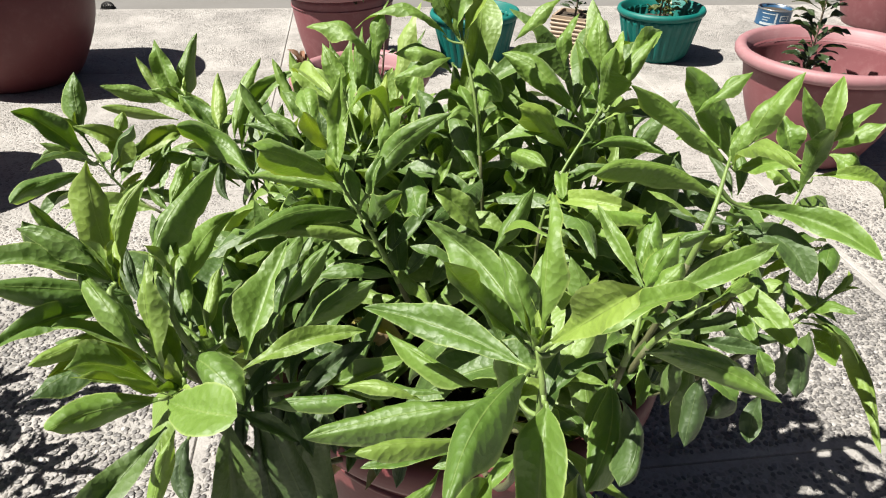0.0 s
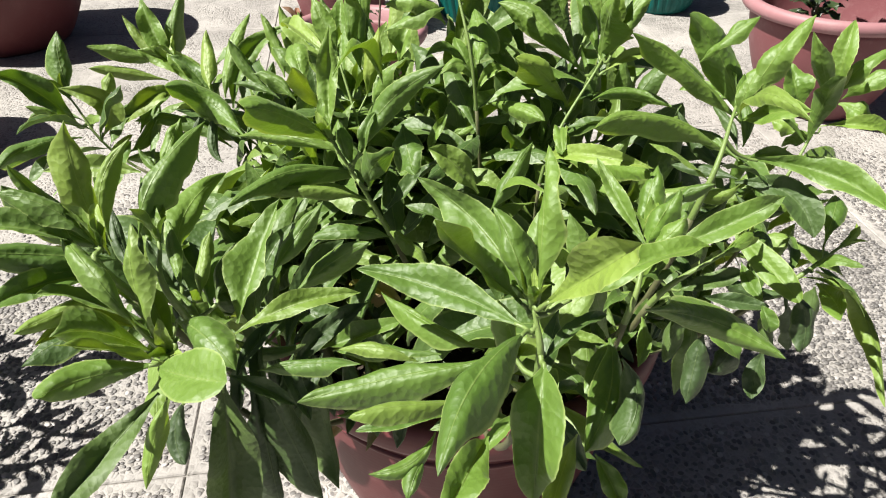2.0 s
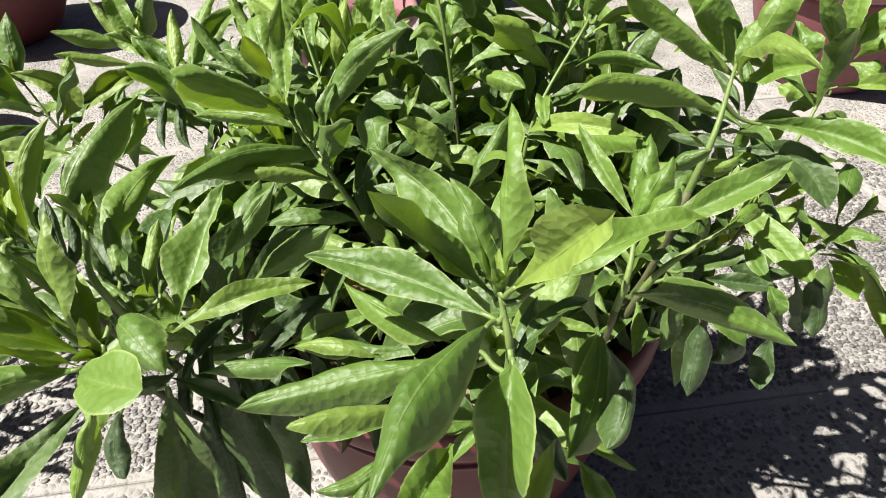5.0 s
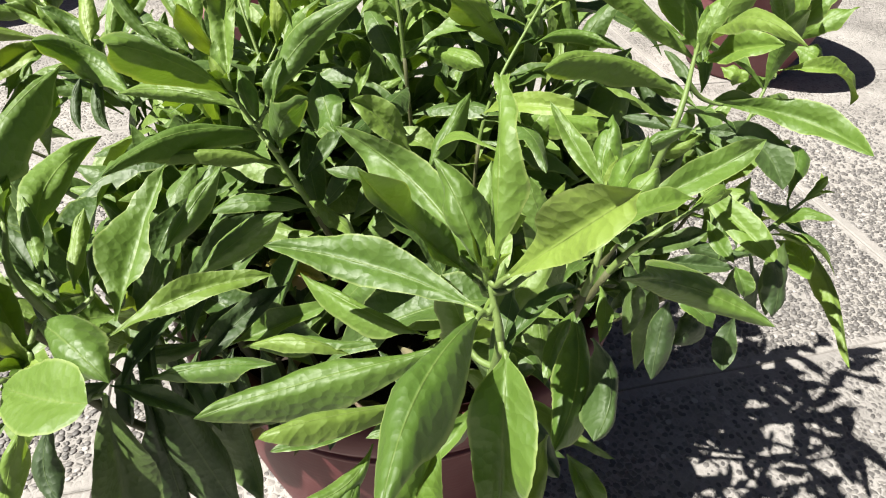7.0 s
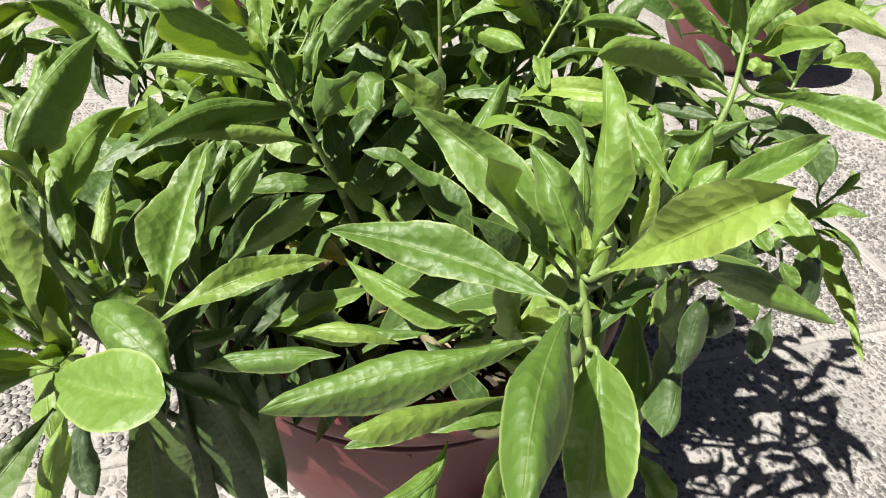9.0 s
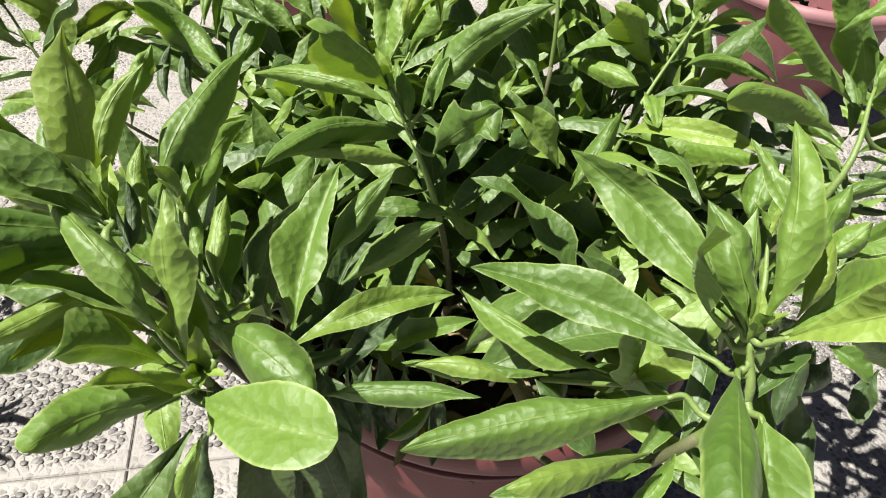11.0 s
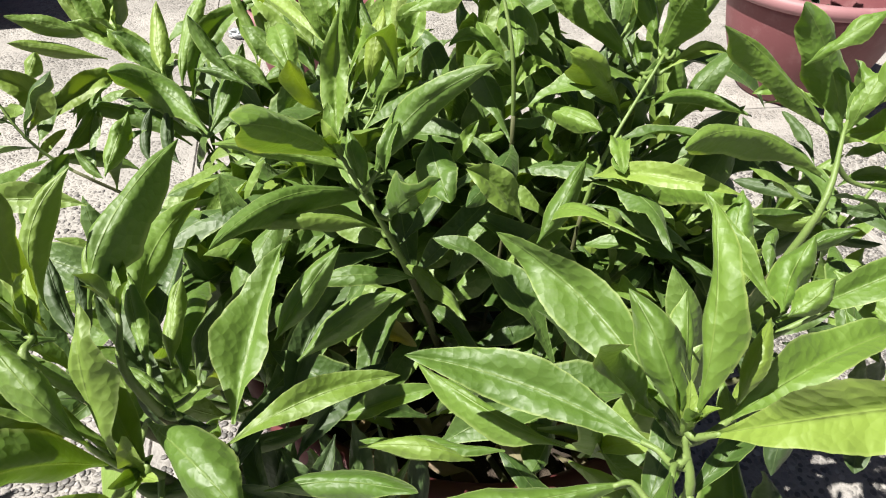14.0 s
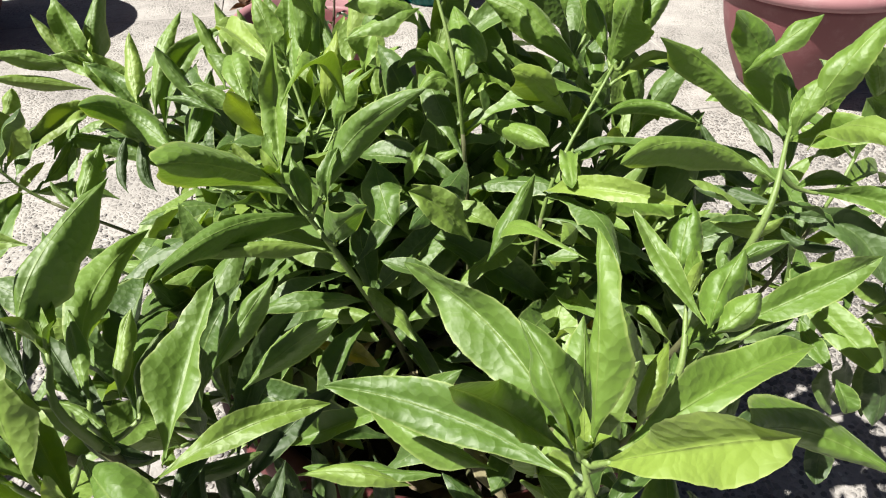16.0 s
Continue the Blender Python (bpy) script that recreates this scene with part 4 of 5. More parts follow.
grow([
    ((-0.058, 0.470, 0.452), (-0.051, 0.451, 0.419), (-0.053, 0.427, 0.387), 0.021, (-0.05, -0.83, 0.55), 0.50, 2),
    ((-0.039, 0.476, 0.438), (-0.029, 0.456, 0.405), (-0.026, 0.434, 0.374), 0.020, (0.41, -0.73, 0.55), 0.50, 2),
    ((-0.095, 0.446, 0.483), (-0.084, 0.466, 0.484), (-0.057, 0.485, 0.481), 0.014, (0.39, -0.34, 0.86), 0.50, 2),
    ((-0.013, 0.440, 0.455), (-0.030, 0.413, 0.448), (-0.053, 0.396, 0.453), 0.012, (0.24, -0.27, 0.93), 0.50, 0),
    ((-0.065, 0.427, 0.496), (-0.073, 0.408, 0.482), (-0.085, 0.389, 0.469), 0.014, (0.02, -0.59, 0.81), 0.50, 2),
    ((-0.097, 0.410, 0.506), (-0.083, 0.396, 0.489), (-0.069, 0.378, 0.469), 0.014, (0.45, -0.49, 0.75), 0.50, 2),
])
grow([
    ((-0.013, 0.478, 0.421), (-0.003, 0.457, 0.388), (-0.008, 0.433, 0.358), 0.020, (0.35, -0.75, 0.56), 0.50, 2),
])
shoot((-0.159, 0.397, 0.575), (-0.166, 0.413, 0.622), [
    ((-0.047, 0.389, 0.538), (0.018, 0.378, 0.543), 0.015, 0.06, 0.58, 0),
    ((-0.157, 0.441, 0.527), (-0.171, 0.561, 0.508), 0.031, 0.05, 0.58, 0),
], stem=False)
shoot((-0.020, 0.563, 0.526), (-0.065, 0.551, 0.632), [
    ((-0.035, 0.547, 0.619), (-0.026, 0.564, 0.651), 0.015, 0.10, 0.58, 0),
])
grow([
    ((-0.063, 0.558, 0.623), (-0.086, 0.505, 0.673), (-0.105, 0.464, 0.700), 0.033, (0.94, -0.32, 0.12), 0.55, 1),
    ((-0.063, 0.574, 0.605), (-0.113, 0.580, 0.618), (-0.170, 0.620, 0.596), 0.022, (-0.38, -0.80, 0.46), 0.50, 0),
    ((-0.043, 0.551, 0.613), (-0.016, 0.562, 0.658), (0.034, 0.554, 0.697), 0.025, (-0.23, -0.94, 0.25), 0.45, 0),
    ((-0.040, 0.589, 0.570), (-0.097, 0.546, 0.602), (-0.140, 0.482, 0.604), 0.025, (0.55, -0.25, 0.80), 0.50, 0),
    ((-0.038, 0.561, 0.560), (-0.077, 0.544, 0.585), (-0.133, 0.530, 0.587), 0.015, (0.33, -0.20, 0.92), 0.50, 0),
    ((-0.032, 0.535, 0.590), (-0.022, 0.489, 0.638), (-0.002, 0.482, 0.659), 0.027, (-0.32, -0.81, -0.49), 0.50, 0),
])
grow([
    ((-0.004, 0.579, 0.632), (0.001, 0.559, 0.618), (0.009, 0.529, 0.609), 0.032, (-0.10, -0.43, 0.90), 0.45, 0),
    ((0.065, 0.549, 0.579), (0.042, 0.550, 0.609), (0.020, 0.550, 0.623), 0.028, (0.33, -0.87, 0.36), 0.50, 0),
    ((0.077, 0.543, 0.564), (0.092, 0.555, 0.590), (0.115, 0.587, 0.612), 0.022, (-0.21, -0.63, 0.75), 0.50, 0),
    ((-0.067, 0.564, 0.633), (-0.069, 0.590, 0.668), (-0.064, 0.592, 0.716), 0.022, (-0.13, -0.94, 0.33), 0.42, 1),
    ((-0.081, 0.625, 0.622), (-0.095, 0.618, 0.645), (-0.100, 0.590, 0.679), 0.021, (0.78, -0.61, -0.12), 0.50, 1),
    ((-0.047, 0.552, 0.603), (-0.055, 0.555, 0.624), (-0.061, 0.573, 0.639), 0.019, (-0.07, -0.87, 0.49), 0.50, 1),
])
shoot((-0.020, 0.563, 0.526), (-0.065, 0.551, 0.632), [
    ((-0.013, 0.520, 0.549), (-0.096, 0.503, 0.557), 0.017, 0.10, 0.58, 0),
], stem=False)
shoot((0.061, 0.630, 0.646), (0.040, 0.668, 0.735), [
    ((0.027, 0.666, 0.729), (-0.059, 0.658, 0.742), 0.019, 0.12, 0.58, 0),
    ((-0.043, 0.648, 0.705), (-0.101, 0.647, 0.742), 0.033, 0.10, 0.58, 0),
    ((0.046, 0.661, 0.712), (0.089, 0.671, 0.789), 0.025, 0.05, 0.58, 0),
    ((0.040, 0.665, 0.725), (0.053, 0.677, 0.795), 0.032, 0.05, 0.58, 1),
    ((0.091, 0.660, 0.728), (0.129, 0.664, 0.771), 0.019, 0.06, 0.58, 0),
    ((0.028, 0.670, 0.744), (-0.015, 0.675, 0.781), 0.025, 0.10, 0.58, 0),
    ((-0.038, 0.648, 0.700), (-0.030, 0.663, 0.762), 0.019, 0.05, 0.58, 0),
    ((-0.024, 0.647, 0.692), (0.030, 0.655, 0.716), 0.024, -0.05, 0.58, 0),
    ((0.033, 0.655, 0.697), (-0.022, 0.657, 0.717), 0.026, 0.10, 0.58, 0),
])
shoot((0.061, 0.630, 0.646), (0.040, 0.668, 0.735), [
    ((0.032, 0.668, 0.734), (0.035, 0.678, 0.789), 0.023, 0.05, 0.58, 1),
    ((0.034, 0.667, 0.732), (0.006, 0.677, 0.788), 0.021, 0.05, 0.58, 0),
], stem=False)
shoot((0.132, 0.610, 0.575), (0.186, 0.665, 0.663), [
    ((0.194, 0.669, 0.667), (0.249, 0.733, 0.728), 0.024, 0.05, 0.58, 1),
    ((0.197, 0.720, 0.663), (0.184, 0.742, 0.737), 0.035, 0.05, 0.58, 0),
    ((0.188, 0.669, 0.674), (0.197, 0.683, 0.735), 0.027, 0.05, 0.58, 1),
    ((0.145, 0.622, 0.608), (0.142, 0.576, 0.607), 0.019, 0.06, 0.58, 0),
    ((0.147, 0.683, 0.694), (0.153, 0.695, 0.747), 0.020, 0.05, 0.58, 0),
])
grow([
    ((0.064, 0.647, 0.663), (0.065, 0.685, 0.679), (0.061, 0.721, 0.691), 0.036, (-0.32, -0.35, 0.88), 0.50, 1),
    ((0.171, 0.678, 0.642), (0.124, 0.693, 0.688), (0.084, 0.712, 0.700), 0.034, (0.00, -0.87, 0.50), 0.50, 1),
    ((0.160, 0.658, 0.611), (0.126, 0.630, 0.659), (0.096, 0.620, 0.679), 0.028, (0.60, -0.79, 0.13), 0.50, 1),
    ((0.076, 0.673, 0.611), (0.103, 0.625, 0.629), (0.126, 0.598, 0.628), 0.022, (-0.66, -0.29, 0.69), 0.55, 1),
    ((0.075, 0.684, 0.643), (0.106, 0.703, 0.623), (0.141, 0.697, 0.613), 0.021, (0.34, -0.85, 0.40), 0.50, 1),
])
grow([
    ((0.185, 0.673, 0.651), (0.181, 0.654, 0.696), (0.174, 0.604, 0.741), 0.037, (-0.92, -0.25, -0.30), 0.50, 1),
    ((0.174, 0.663, 0.642), (0.175, 0.690, 0.650), (0.167, 0.688, 0.669), 0.016, (-0.76, -0.57, 0.32), 0.50, 1),
    ((0.186, 0.658, 0.651), (0.214, 0.667, 0.665), (0.243, 0.677, 0.660), 0.013, (0.13, -0.72, 0.68), 0.50, 1),
    ((0.150, 0.667, 0.553), (0.190, 0.617, 0.576), (0.219, 0.545, 0.604), 0.031, (-0.58, 0.01, 0.81), 0.50, 1),
    ((0.151, 0.625, 0.609), (0.147, 0.598, 0.604), (0.140, 0.571, 0.608), 0.016, (-0.63, 0.11, 0.77), 0.55, 0),
    ((0.127, 0.668, 0.568), (0.109, 0.651, 0.581), (0.090, 0.623, 0.610), 0.023, (0.79, -0.07, 0.61), 0.50, 1),
])
grow([
    ((0.190, 0.660, 0.662), (0.206, 0.670, 0.703), (0.232, 0.682, 0.731), 0.023, (-0.38, -0.79, 0.49), 0.50, 1),
    ((0.184, 0.672, 0.661), (0.174, 0.697, 0.693), (0.159, 0.717, 0.717), 0.019, (-0.06, -0.79, 0.61), 0.50, 1),
])
grow([
    ((0.017, 0.615, 0.584), (0.025, 0.618, 0.604), (0.036, 0.622, 0.622), 0.012, (-0.31, -0.89, 0.33), 0.50, 1),
    ((0.034, 0.651, 0.581), (0.049, 0.664, 0.582), (0.066, 0.654, 0.595), 0.012, (-0.23, -0.68, 0.69), 0.50, 1),
    ((0.065, 0.568, 0.584), (0.045, 0.576, 0.594), (0.024, 0.566, 0.613), 0.024, (0.38, -0.78, 0.50), 0.50, 1),
    ((0.063, 0.637, 0.645), (0.048, 0.636, 0.666), (0.029, 0.623, 0.661), 0.016, (0.52, -0.43, 0.74), 0.50, 1),
    ((0.063, 0.642, 0.632), (0.080, 0.660, 0.650), (0.107, 0.664, 0.640), 0.014, (0.11, -0.52, 0.85), 0.50, 1),
    ((0.058, 0.669, 0.642), (0.034, 0.678, 0.665), (0.013, 0.675, 0.657), 0.012, (0.12, -0.73, 0.68), 0.50, 1),
])
shoot((0.132, 0.610, 0.575), (0.186, 0.665, 0.663), [
    ((0.099, 0.596, 0.522), (0.121, 0.491, 0.622), 0.019, 0.08, 0.58, 0),
    ((0.128, 0.613, 0.577), (0.213, 0.537, 0.616), 0.022, 0.06, 0.58, 0),
], stem=False)
shoot((0.249, 0.508, 0.603), (0.277, 0.555, 0.666), [
    ((0.283, 0.553, 0.667), (0.316, 0.558, 0.741), 0.029, 0.03, 0.58, 1),
    ((0.254, 0.498, 0.681), (0.252, 0.407, 0.727), 0.016, 0.08, 0.58, 0),
    ((0.246, 0.578, 0.693), (0.283, 0.574, 0.734), 0.017, 0.05, 0.58, 0),
])
grow([
    ((0.282, 0.559, 0.619), (0.216, 0.557, 0.653), (0.154, 0.523, 0.658), 0.028, (0.38, -0.52, 0.76), 0.50, 0),
    ((0.288, 0.529, 0.630), (0.349, 0.515, 0.624), (0.369, 0.454, 0.628), 0.028, (-0.50, -0.55, 0.67), 0.60, 0),
    ((0.292, 0.547, 0.596), (0.331, 0.527, 0.597), (0.350, 0.499, 0.571), 0.030, (-0.30, -0.70, 0.65), 0.60, 2),
    ((0.280, 0.502, 0.576), (0.299, 0.471, 0.566), (0.317, 0.435, 0.554), 0.024, (-0.38, -0.49, 0.78), 0.70, 1),
    ((0.158, 0.338, 0.631), (0.217, 0.365, 0.597), (0.262, 0.347, 0.582), 0.026, (0.29, -0.85, 0.45), 0.50, 0),
    ((0.185, 0.419, 0.610), (0.239, 0.429, 0.632), (0.271, 0.430, 0.656), 0.023, (-0.32, -0.59, 0.74), 0.50, 0),
])
grow([
    ((0.259, 0.451, 0.502), (0.255, 0.441, 0.474), (0.250, 0.424, 0.443), 0.024, (-0.49, -0.76, 0.43), 0.50, 2),
    ((0.239, 0.466, 0.508), (0.237, 0.461, 0.486), (0.233, 0.454, 0.463), 0.022, (-0.53, -0.80, 0.29), 0.50, 2),
    ((0.291, 0.461, 0.483), (0.286, 0.452, 0.471), (0.275, 0.453, 0.452), 0.026, (-0.58, -0.67, 0.46), 0.60, 2),
    ((0.302, 0.431, 0.506), (0.299, 0.424, 0.482), (0.295, 0.410, 0.467), 0.019, (-0.54, -0.70, 0.48), 0.50, 2),
    ((0.326, 0.453, 0.546), (0.335, 0.442, 0.524), (0.335, 0.433, 0.499), 0.025, (-0.15, -0.92, 0.35), 0.55, 2),
    ((0.421, 0.579, 0.472), (0.477, 0.560, 0.432), (0.464, 0.463, 0.396), 0.024, (0.03, -0.54, 0.84), 0.62, 0),
])
grow([
    ((0.407, 0.551, 0.478), (0.399, 0.506, 0.494), (0.385, 0.470, 0.503), 0.024, (-0.68, 0.38, 0.63), 0.60, 1),
    ((0.172, 0.629, 0.634), (0.212, 0.647, 0.638), (0.252, 0.621, 0.631), 0.016, (-0.04, -0.68, 0.74), 0.45, 1),
    ((0.305, 0.595, 0.630), (0.245, 0.606, 0.679), (0.190, 0.594, 0.712), 0.028, (0.41, -0.73, 0.55), 0.45, 1),
    ((0.295, 0.575, 0.642), (0.265, 0.582, 0.695), (0.229, 0.579, 0.733), 0.033, (0.05, -1.00, 0.08), 0.50, 1),
    ((0.297, 0.582, 0.638), (0.307, 0.547, 0.663), (0.316, 0.512, 0.681), 0.026, (-0.93, -0.02, 0.38), 0.50, 1),
    ((0.294, 0.611, 0.646), (0.277, 0.635, 0.648), (0.261, 0.650, 0.637), 0.013, (-0.70, -0.47, 0.53), 0.50, 1),
])
grow([
    ((0.309, 0.585, 0.596), (0.290, 0.616, 0.604), (0.268, 0.639, 0.600), 0.016, (-0.57, -0.48, 0.67), 0.50, 0),
    ((0.316, 0.592, 0.573), (0.293, 0.618, 0.568), (0.268, 0.640, 0.560), 0.016, (-0.61, -0.44, 0.65), 0.50, 2),
    ((0.311, 0.591, 0.608), (0.318, 0.613, 0.630), (0.311, 0.639, 0.646), 0.016, (0.01, -0.62, 0.78), 0.50, 0),
    ((0.314, 0.621, 0.573), (0.294, 0.638, 0.579), (0.271, 0.667, 0.608), 0.016, (-0.26, -0.73, 0.64), 0.50, 2),
    ((0.306, 0.564, 0.584), (0.290, 0.575, 0.565), (0.266, 0.597, 0.556), 0.015, (-0.72, -0.38, 0.58), 0.50, 0),
    ((0.304, 0.566, 0.604), (0.326, 0.569, 0.613), (0.352, 0.561, 0.610), 0.012, (-0.16, -0.64, 0.75), 0.50, 0),
])
grow([
    ((0.307, 0.568, 0.571), (0.320, 0.554, 0.565), (0.342, 0.540, 0.570), 0.012, (-0.42, -0.54, 0.73), 0.50, 2),
    ((0.323, 0.624, 0.587), (0.320, 0.651, 0.604), (0.308, 0.674, 0.611), 0.014, (-0.18, -0.47, 0.86), 0.50, 2),
    ((0.310, 0.585, 0.558), (0.291, 0.580, 0.536), (0.268, 0.585, 0.524), 0.014, (-0.55, -0.49, 0.68), 0.50, 2),
    ((0.262, 0.484, 0.491), (0.263, 0.473, 0.451), (0.257, 0.462, 0.409), 0.025, (-0.03, -0.96, 0.26), 0.50, 0),
    ((0.256, 0.500, 0.474), (0.254, 0.493, 0.450), (0.251, 0.487, 0.428), 0.015, (-0.61, -0.74, 0.28), 0.50, 1),
    ((0.301, 0.486, 0.469), (0.298, 0.478, 0.444), (0.291, 0.477, 0.425), 0.015, (-0.82, -0.50, 0.29), 0.50, 2),
])
grow([
    ((0.323, 0.480, 0.509), (0.326, 0.474, 0.489), (0.334, 0.465, 0.469), 0.014, (-0.09, -0.94, 0.33), 0.50, 2),
    ((0.355, 0.479, 0.534), (0.355, 0.471, 0.508), (0.351, 0.458, 0.475), 0.020, (-0.30, -0.90, 0.33), 0.50, 2),
    ((0.287, 0.483, 0.556), (0.289, 0.463, 0.550), (0.293, 0.443, 0.547), 0.014, (-0.39, -0.27, 0.88), 0.50, 0),
    ((0.277, 0.508, 0.495), (0.304, 0.505, 0.492), (0.337, 0.499, 0.492), 0.018, (-0.05, -0.62, 0.78), 0.50, 2),
    ((0.256, 0.517, 0.494), (0.286, 0.522, 0.501), (0.320, 0.526, 0.511), 0.018, (-0.15, -0.54, 0.83), 0.50, 2),
    ((0.291, 0.527, 0.510), (0.318, 0.517, 0.498), (0.352, 0.510, 0.499), 0.019, (-0.05, -0.67, 0.74), 0.50, 2),
])
grow([
    ((0.252, 0.523, 0.482), (0.265, 0.513, 0.462), (0.282, 0.498, 0.440), 0.018, (0.06, -0.84, 0.54), 0.50, 2),
    ((0.343, 0.496, 0.510), (0.356, 0.491, 0.480), (0.362, 0.487, 0.448), 0.018, (0.28, -0.93, 0.23), 0.50, 2),
])
shoot((0.249, 0.508, 0.603), (0.277, 0.555, 0.666), [
    ((0.278, 0.551, 0.658), (0.291, 0.561, 0.701), 0.019, 0.03, 0.58, 0),
], stem=False)
shoot((0.187, 0.440, 0.538), (0.200, 0.478, 0.584), [
    ((0.110, 0.330, 0.653), (0.123, 0.352, 0.682), 0.013, 0.05, 0.58, 0),
])
grow([
    ((0.210, 0.514, 0.564), (0.211, 0.525, 0.591), (0.223, 0.553, 0.609), 0.031, (-0.45, -0.60, 0.66), 0.50, 1),
    ((0.175, 0.406, 0.631), (0.190, 0.431, 0.636), (0.204, 0.445, 0.651), 0.025, (-0.20, -0.32, 0.92), 0.50, 1),
    ((0.177, 0.414, 0.625), (0.160, 0.442, 0.644), (0.147, 0.471, 0.661), 0.013, (-0.25, -0.61, 0.75), 0.50, 0),
    ((0.179, 0.406, 0.627), (0.190, 0.409, 0.637), (0.200, 0.413, 0.648), 0.019, (-0.43, -0.63, 0.65), 0.50, 1),
    ((0.200, 0.444, 0.638), (0.212, 0.446, 0.648), (0.227, 0.444, 0.656), 0.012, (-0.41, -0.65, 0.64), 0.50, 0),
])
shoot((0.220, 0.470, 0.530), (0.262, 0.465, 0.580), [
    ((0.245, 0.429, 0.532), (0.268, 0.403, 0.522), 0.022, 0.10, 0.58, 0),
])
shoot((0.220, 0.470, 0.530), (0.262, 0.465, 0.580), [
    ((0.285, 0.430, 0.555), (0.290, 0.414, 0.541), 0.017, 0.05, 0.58, 0),
], stem=False)
shoot((0.370, 0.610, 0.555), (0.418, 0.661, 0.628), [
    ((0.417, 0.659, 0.630), (0.420, 0.678, 0.699), 0.027, 0.03, 0.58, 1),
    ((0.427, 0.671, 0.625), (0.460, 0.668, 0.678), 0.027, 0.03, 0.58, 0),
    ((0.417, 0.660, 0.625), (0.366, 0.635, 0.696), 0.023, 0.03, 0.58, 0),
    ((0.414, 0.659, 0.596), (0.498, 0.645, 0.569), 0.024, 0.20, 0.58, 0),
    ((0.458, 0.710, 0.599), (0.485, 0.686, 0.588), 0.031, 0.10, 0.58, 0),
    ((0.460, 0.711, 0.604), (0.503, 0.696, 0.646), 0.027, 0.10, 0.58, 0),
    ((0.426, 0.722, 0.587), (0.410, 0.748, 0.630), 0.039, 0.05, 0.58, 0),
    ((0.428, 0.709, 0.561), (0.401, 0.729, 0.571), 0.024, 0.05, 0.58, 0),
])
shoot((0.346, 0.516, 0.495), (0.397, 0.526, 0.544), [
    ((0.383, 0.530, 0.538), (0.422, 0.601, 0.556), 0.025, 0.08, 0.58, 0),
    ((0.372, 0.517, 0.521), (0.391, 0.488, 0.553), 0.018, 0.05, 0.58, 0),
])
shoot((-0.283, 0.933, 0.438), (-0.363, 0.963, 0.542), [])
grow([
    ((-0.226, 0.797, 0.504), (-0.286, 0.847, 0.532), (-0.311, 0.795, 0.570), 0.043, (0.44, -0.71, 0.55), 0.48, 1),
    ((-0.290, 0.880, 0.531), (-0.298, 0.911, 0.559), (-0.302, 0.944, 0.590), 0.028, (0.08, -0.67, 0.74), 0.40, 1),
    ((-0.262, 0.855, 0.529), (-0.259, 0.899, 0.577), (-0.239, 0.950, 0.611), 0.029, (-0.10, -0.63, 0.77), 0.48, 1),
    ((-0.348, 1.074, 0.457), (-0.408, 1.064, 0.492), (-0.461, 1.051, 0.519), 0.041, (0.44, -0.72, 0.53), 0.48, 1),
    ((-0.432, 1.057, 0.499), (-0.481, 1.041, 0.519), (-0.524, 1.024, 0.534), 0.028, (0.46, -0.71, 0.53), 0.48, 0),
    ((-0.421, 1.050, 0.470), (-0.479, 1.031, 0.492), (-0.524, 1.011, 0.504), 0.026, (0.44, -0.70, 0.56), 0.48, 0),
])
grow([
    ((-0.412, 1.061, 0.488), (-0.441, 1.084, 0.537), (-0.459, 1.109, 0.585), 0.040, (0.17, -0.85, 0.50), 0.42, 1),
    ((-0.404, 1.064, 0.487), (-0.417, 1.095, 0.539), (-0.396, 1.137, 0.591), 0.040, (0.11, -0.82, 0.57), 0.42, 0),
    ((-0.432, 1.057, 0.499), (-0.461, 1.073, 0.530), (-0.487, 1.089, 0.562), 0.020, (0.30, -0.72, 0.62), 0.45, 0),
    ((-0.288, 0.889, 0.498), (-0.316, 0.908, 0.539), (-0.349, 0.915, 0.562), 0.027, (0.34, -0.71, 0.61), 0.50, 0),
    ((-0.258, 0.836, 0.465), (-0.331, 0.849, 0.501), (-0.388, 0.844, 0.498), 0.027, (0.21, -0.37, 0.91), 0.50, 0),
    ((-0.330, 0.862, 0.528), (-0.364, 0.870, 0.527), (-0.384, 0.843, 0.492), 0.020, (0.10, -0.94, 0.33), 0.50, 0),
])
grow([
    ((-0.102, 0.819, 0.582), (-0.141, 0.845, 0.611), (-0.178, 0.863, 0.626), 0.036, (0.02, -0.69, 0.73), 0.48, 0),
    ((-0.086, 0.787, 0.553), (-0.097, 0.831, 0.611), (-0.096, 0.871, 0.667), 0.030, (-0.38, -0.76, 0.53), 0.45, 1),
    ((-0.109, 0.810, 0.563), (-0.124, 0.830, 0.592), (-0.144, 0.847, 0.619), 0.023, (0.27, -0.72, 0.64), 0.50, 0),
    ((-0.045, 0.829, 0.587), (-0.068, 0.861, 0.624), (-0.086, 0.891, 0.658), 0.024, (0.16, -0.69, 0.70), 0.50, 0),
    ((-0.138, 0.823, 0.556), (-0.164, 0.841, 0.586), (-0.188, 0.851, 0.601), 0.027, (0.19, -0.72, 0.66), 0.50, 0),
    ((-0.072, 0.823, 0.581), (-0.081, 0.848, 0.621), (-0.072, 0.875, 0.669), 0.025, (-0.12, -0.86, 0.50), 0.50, 1),
])
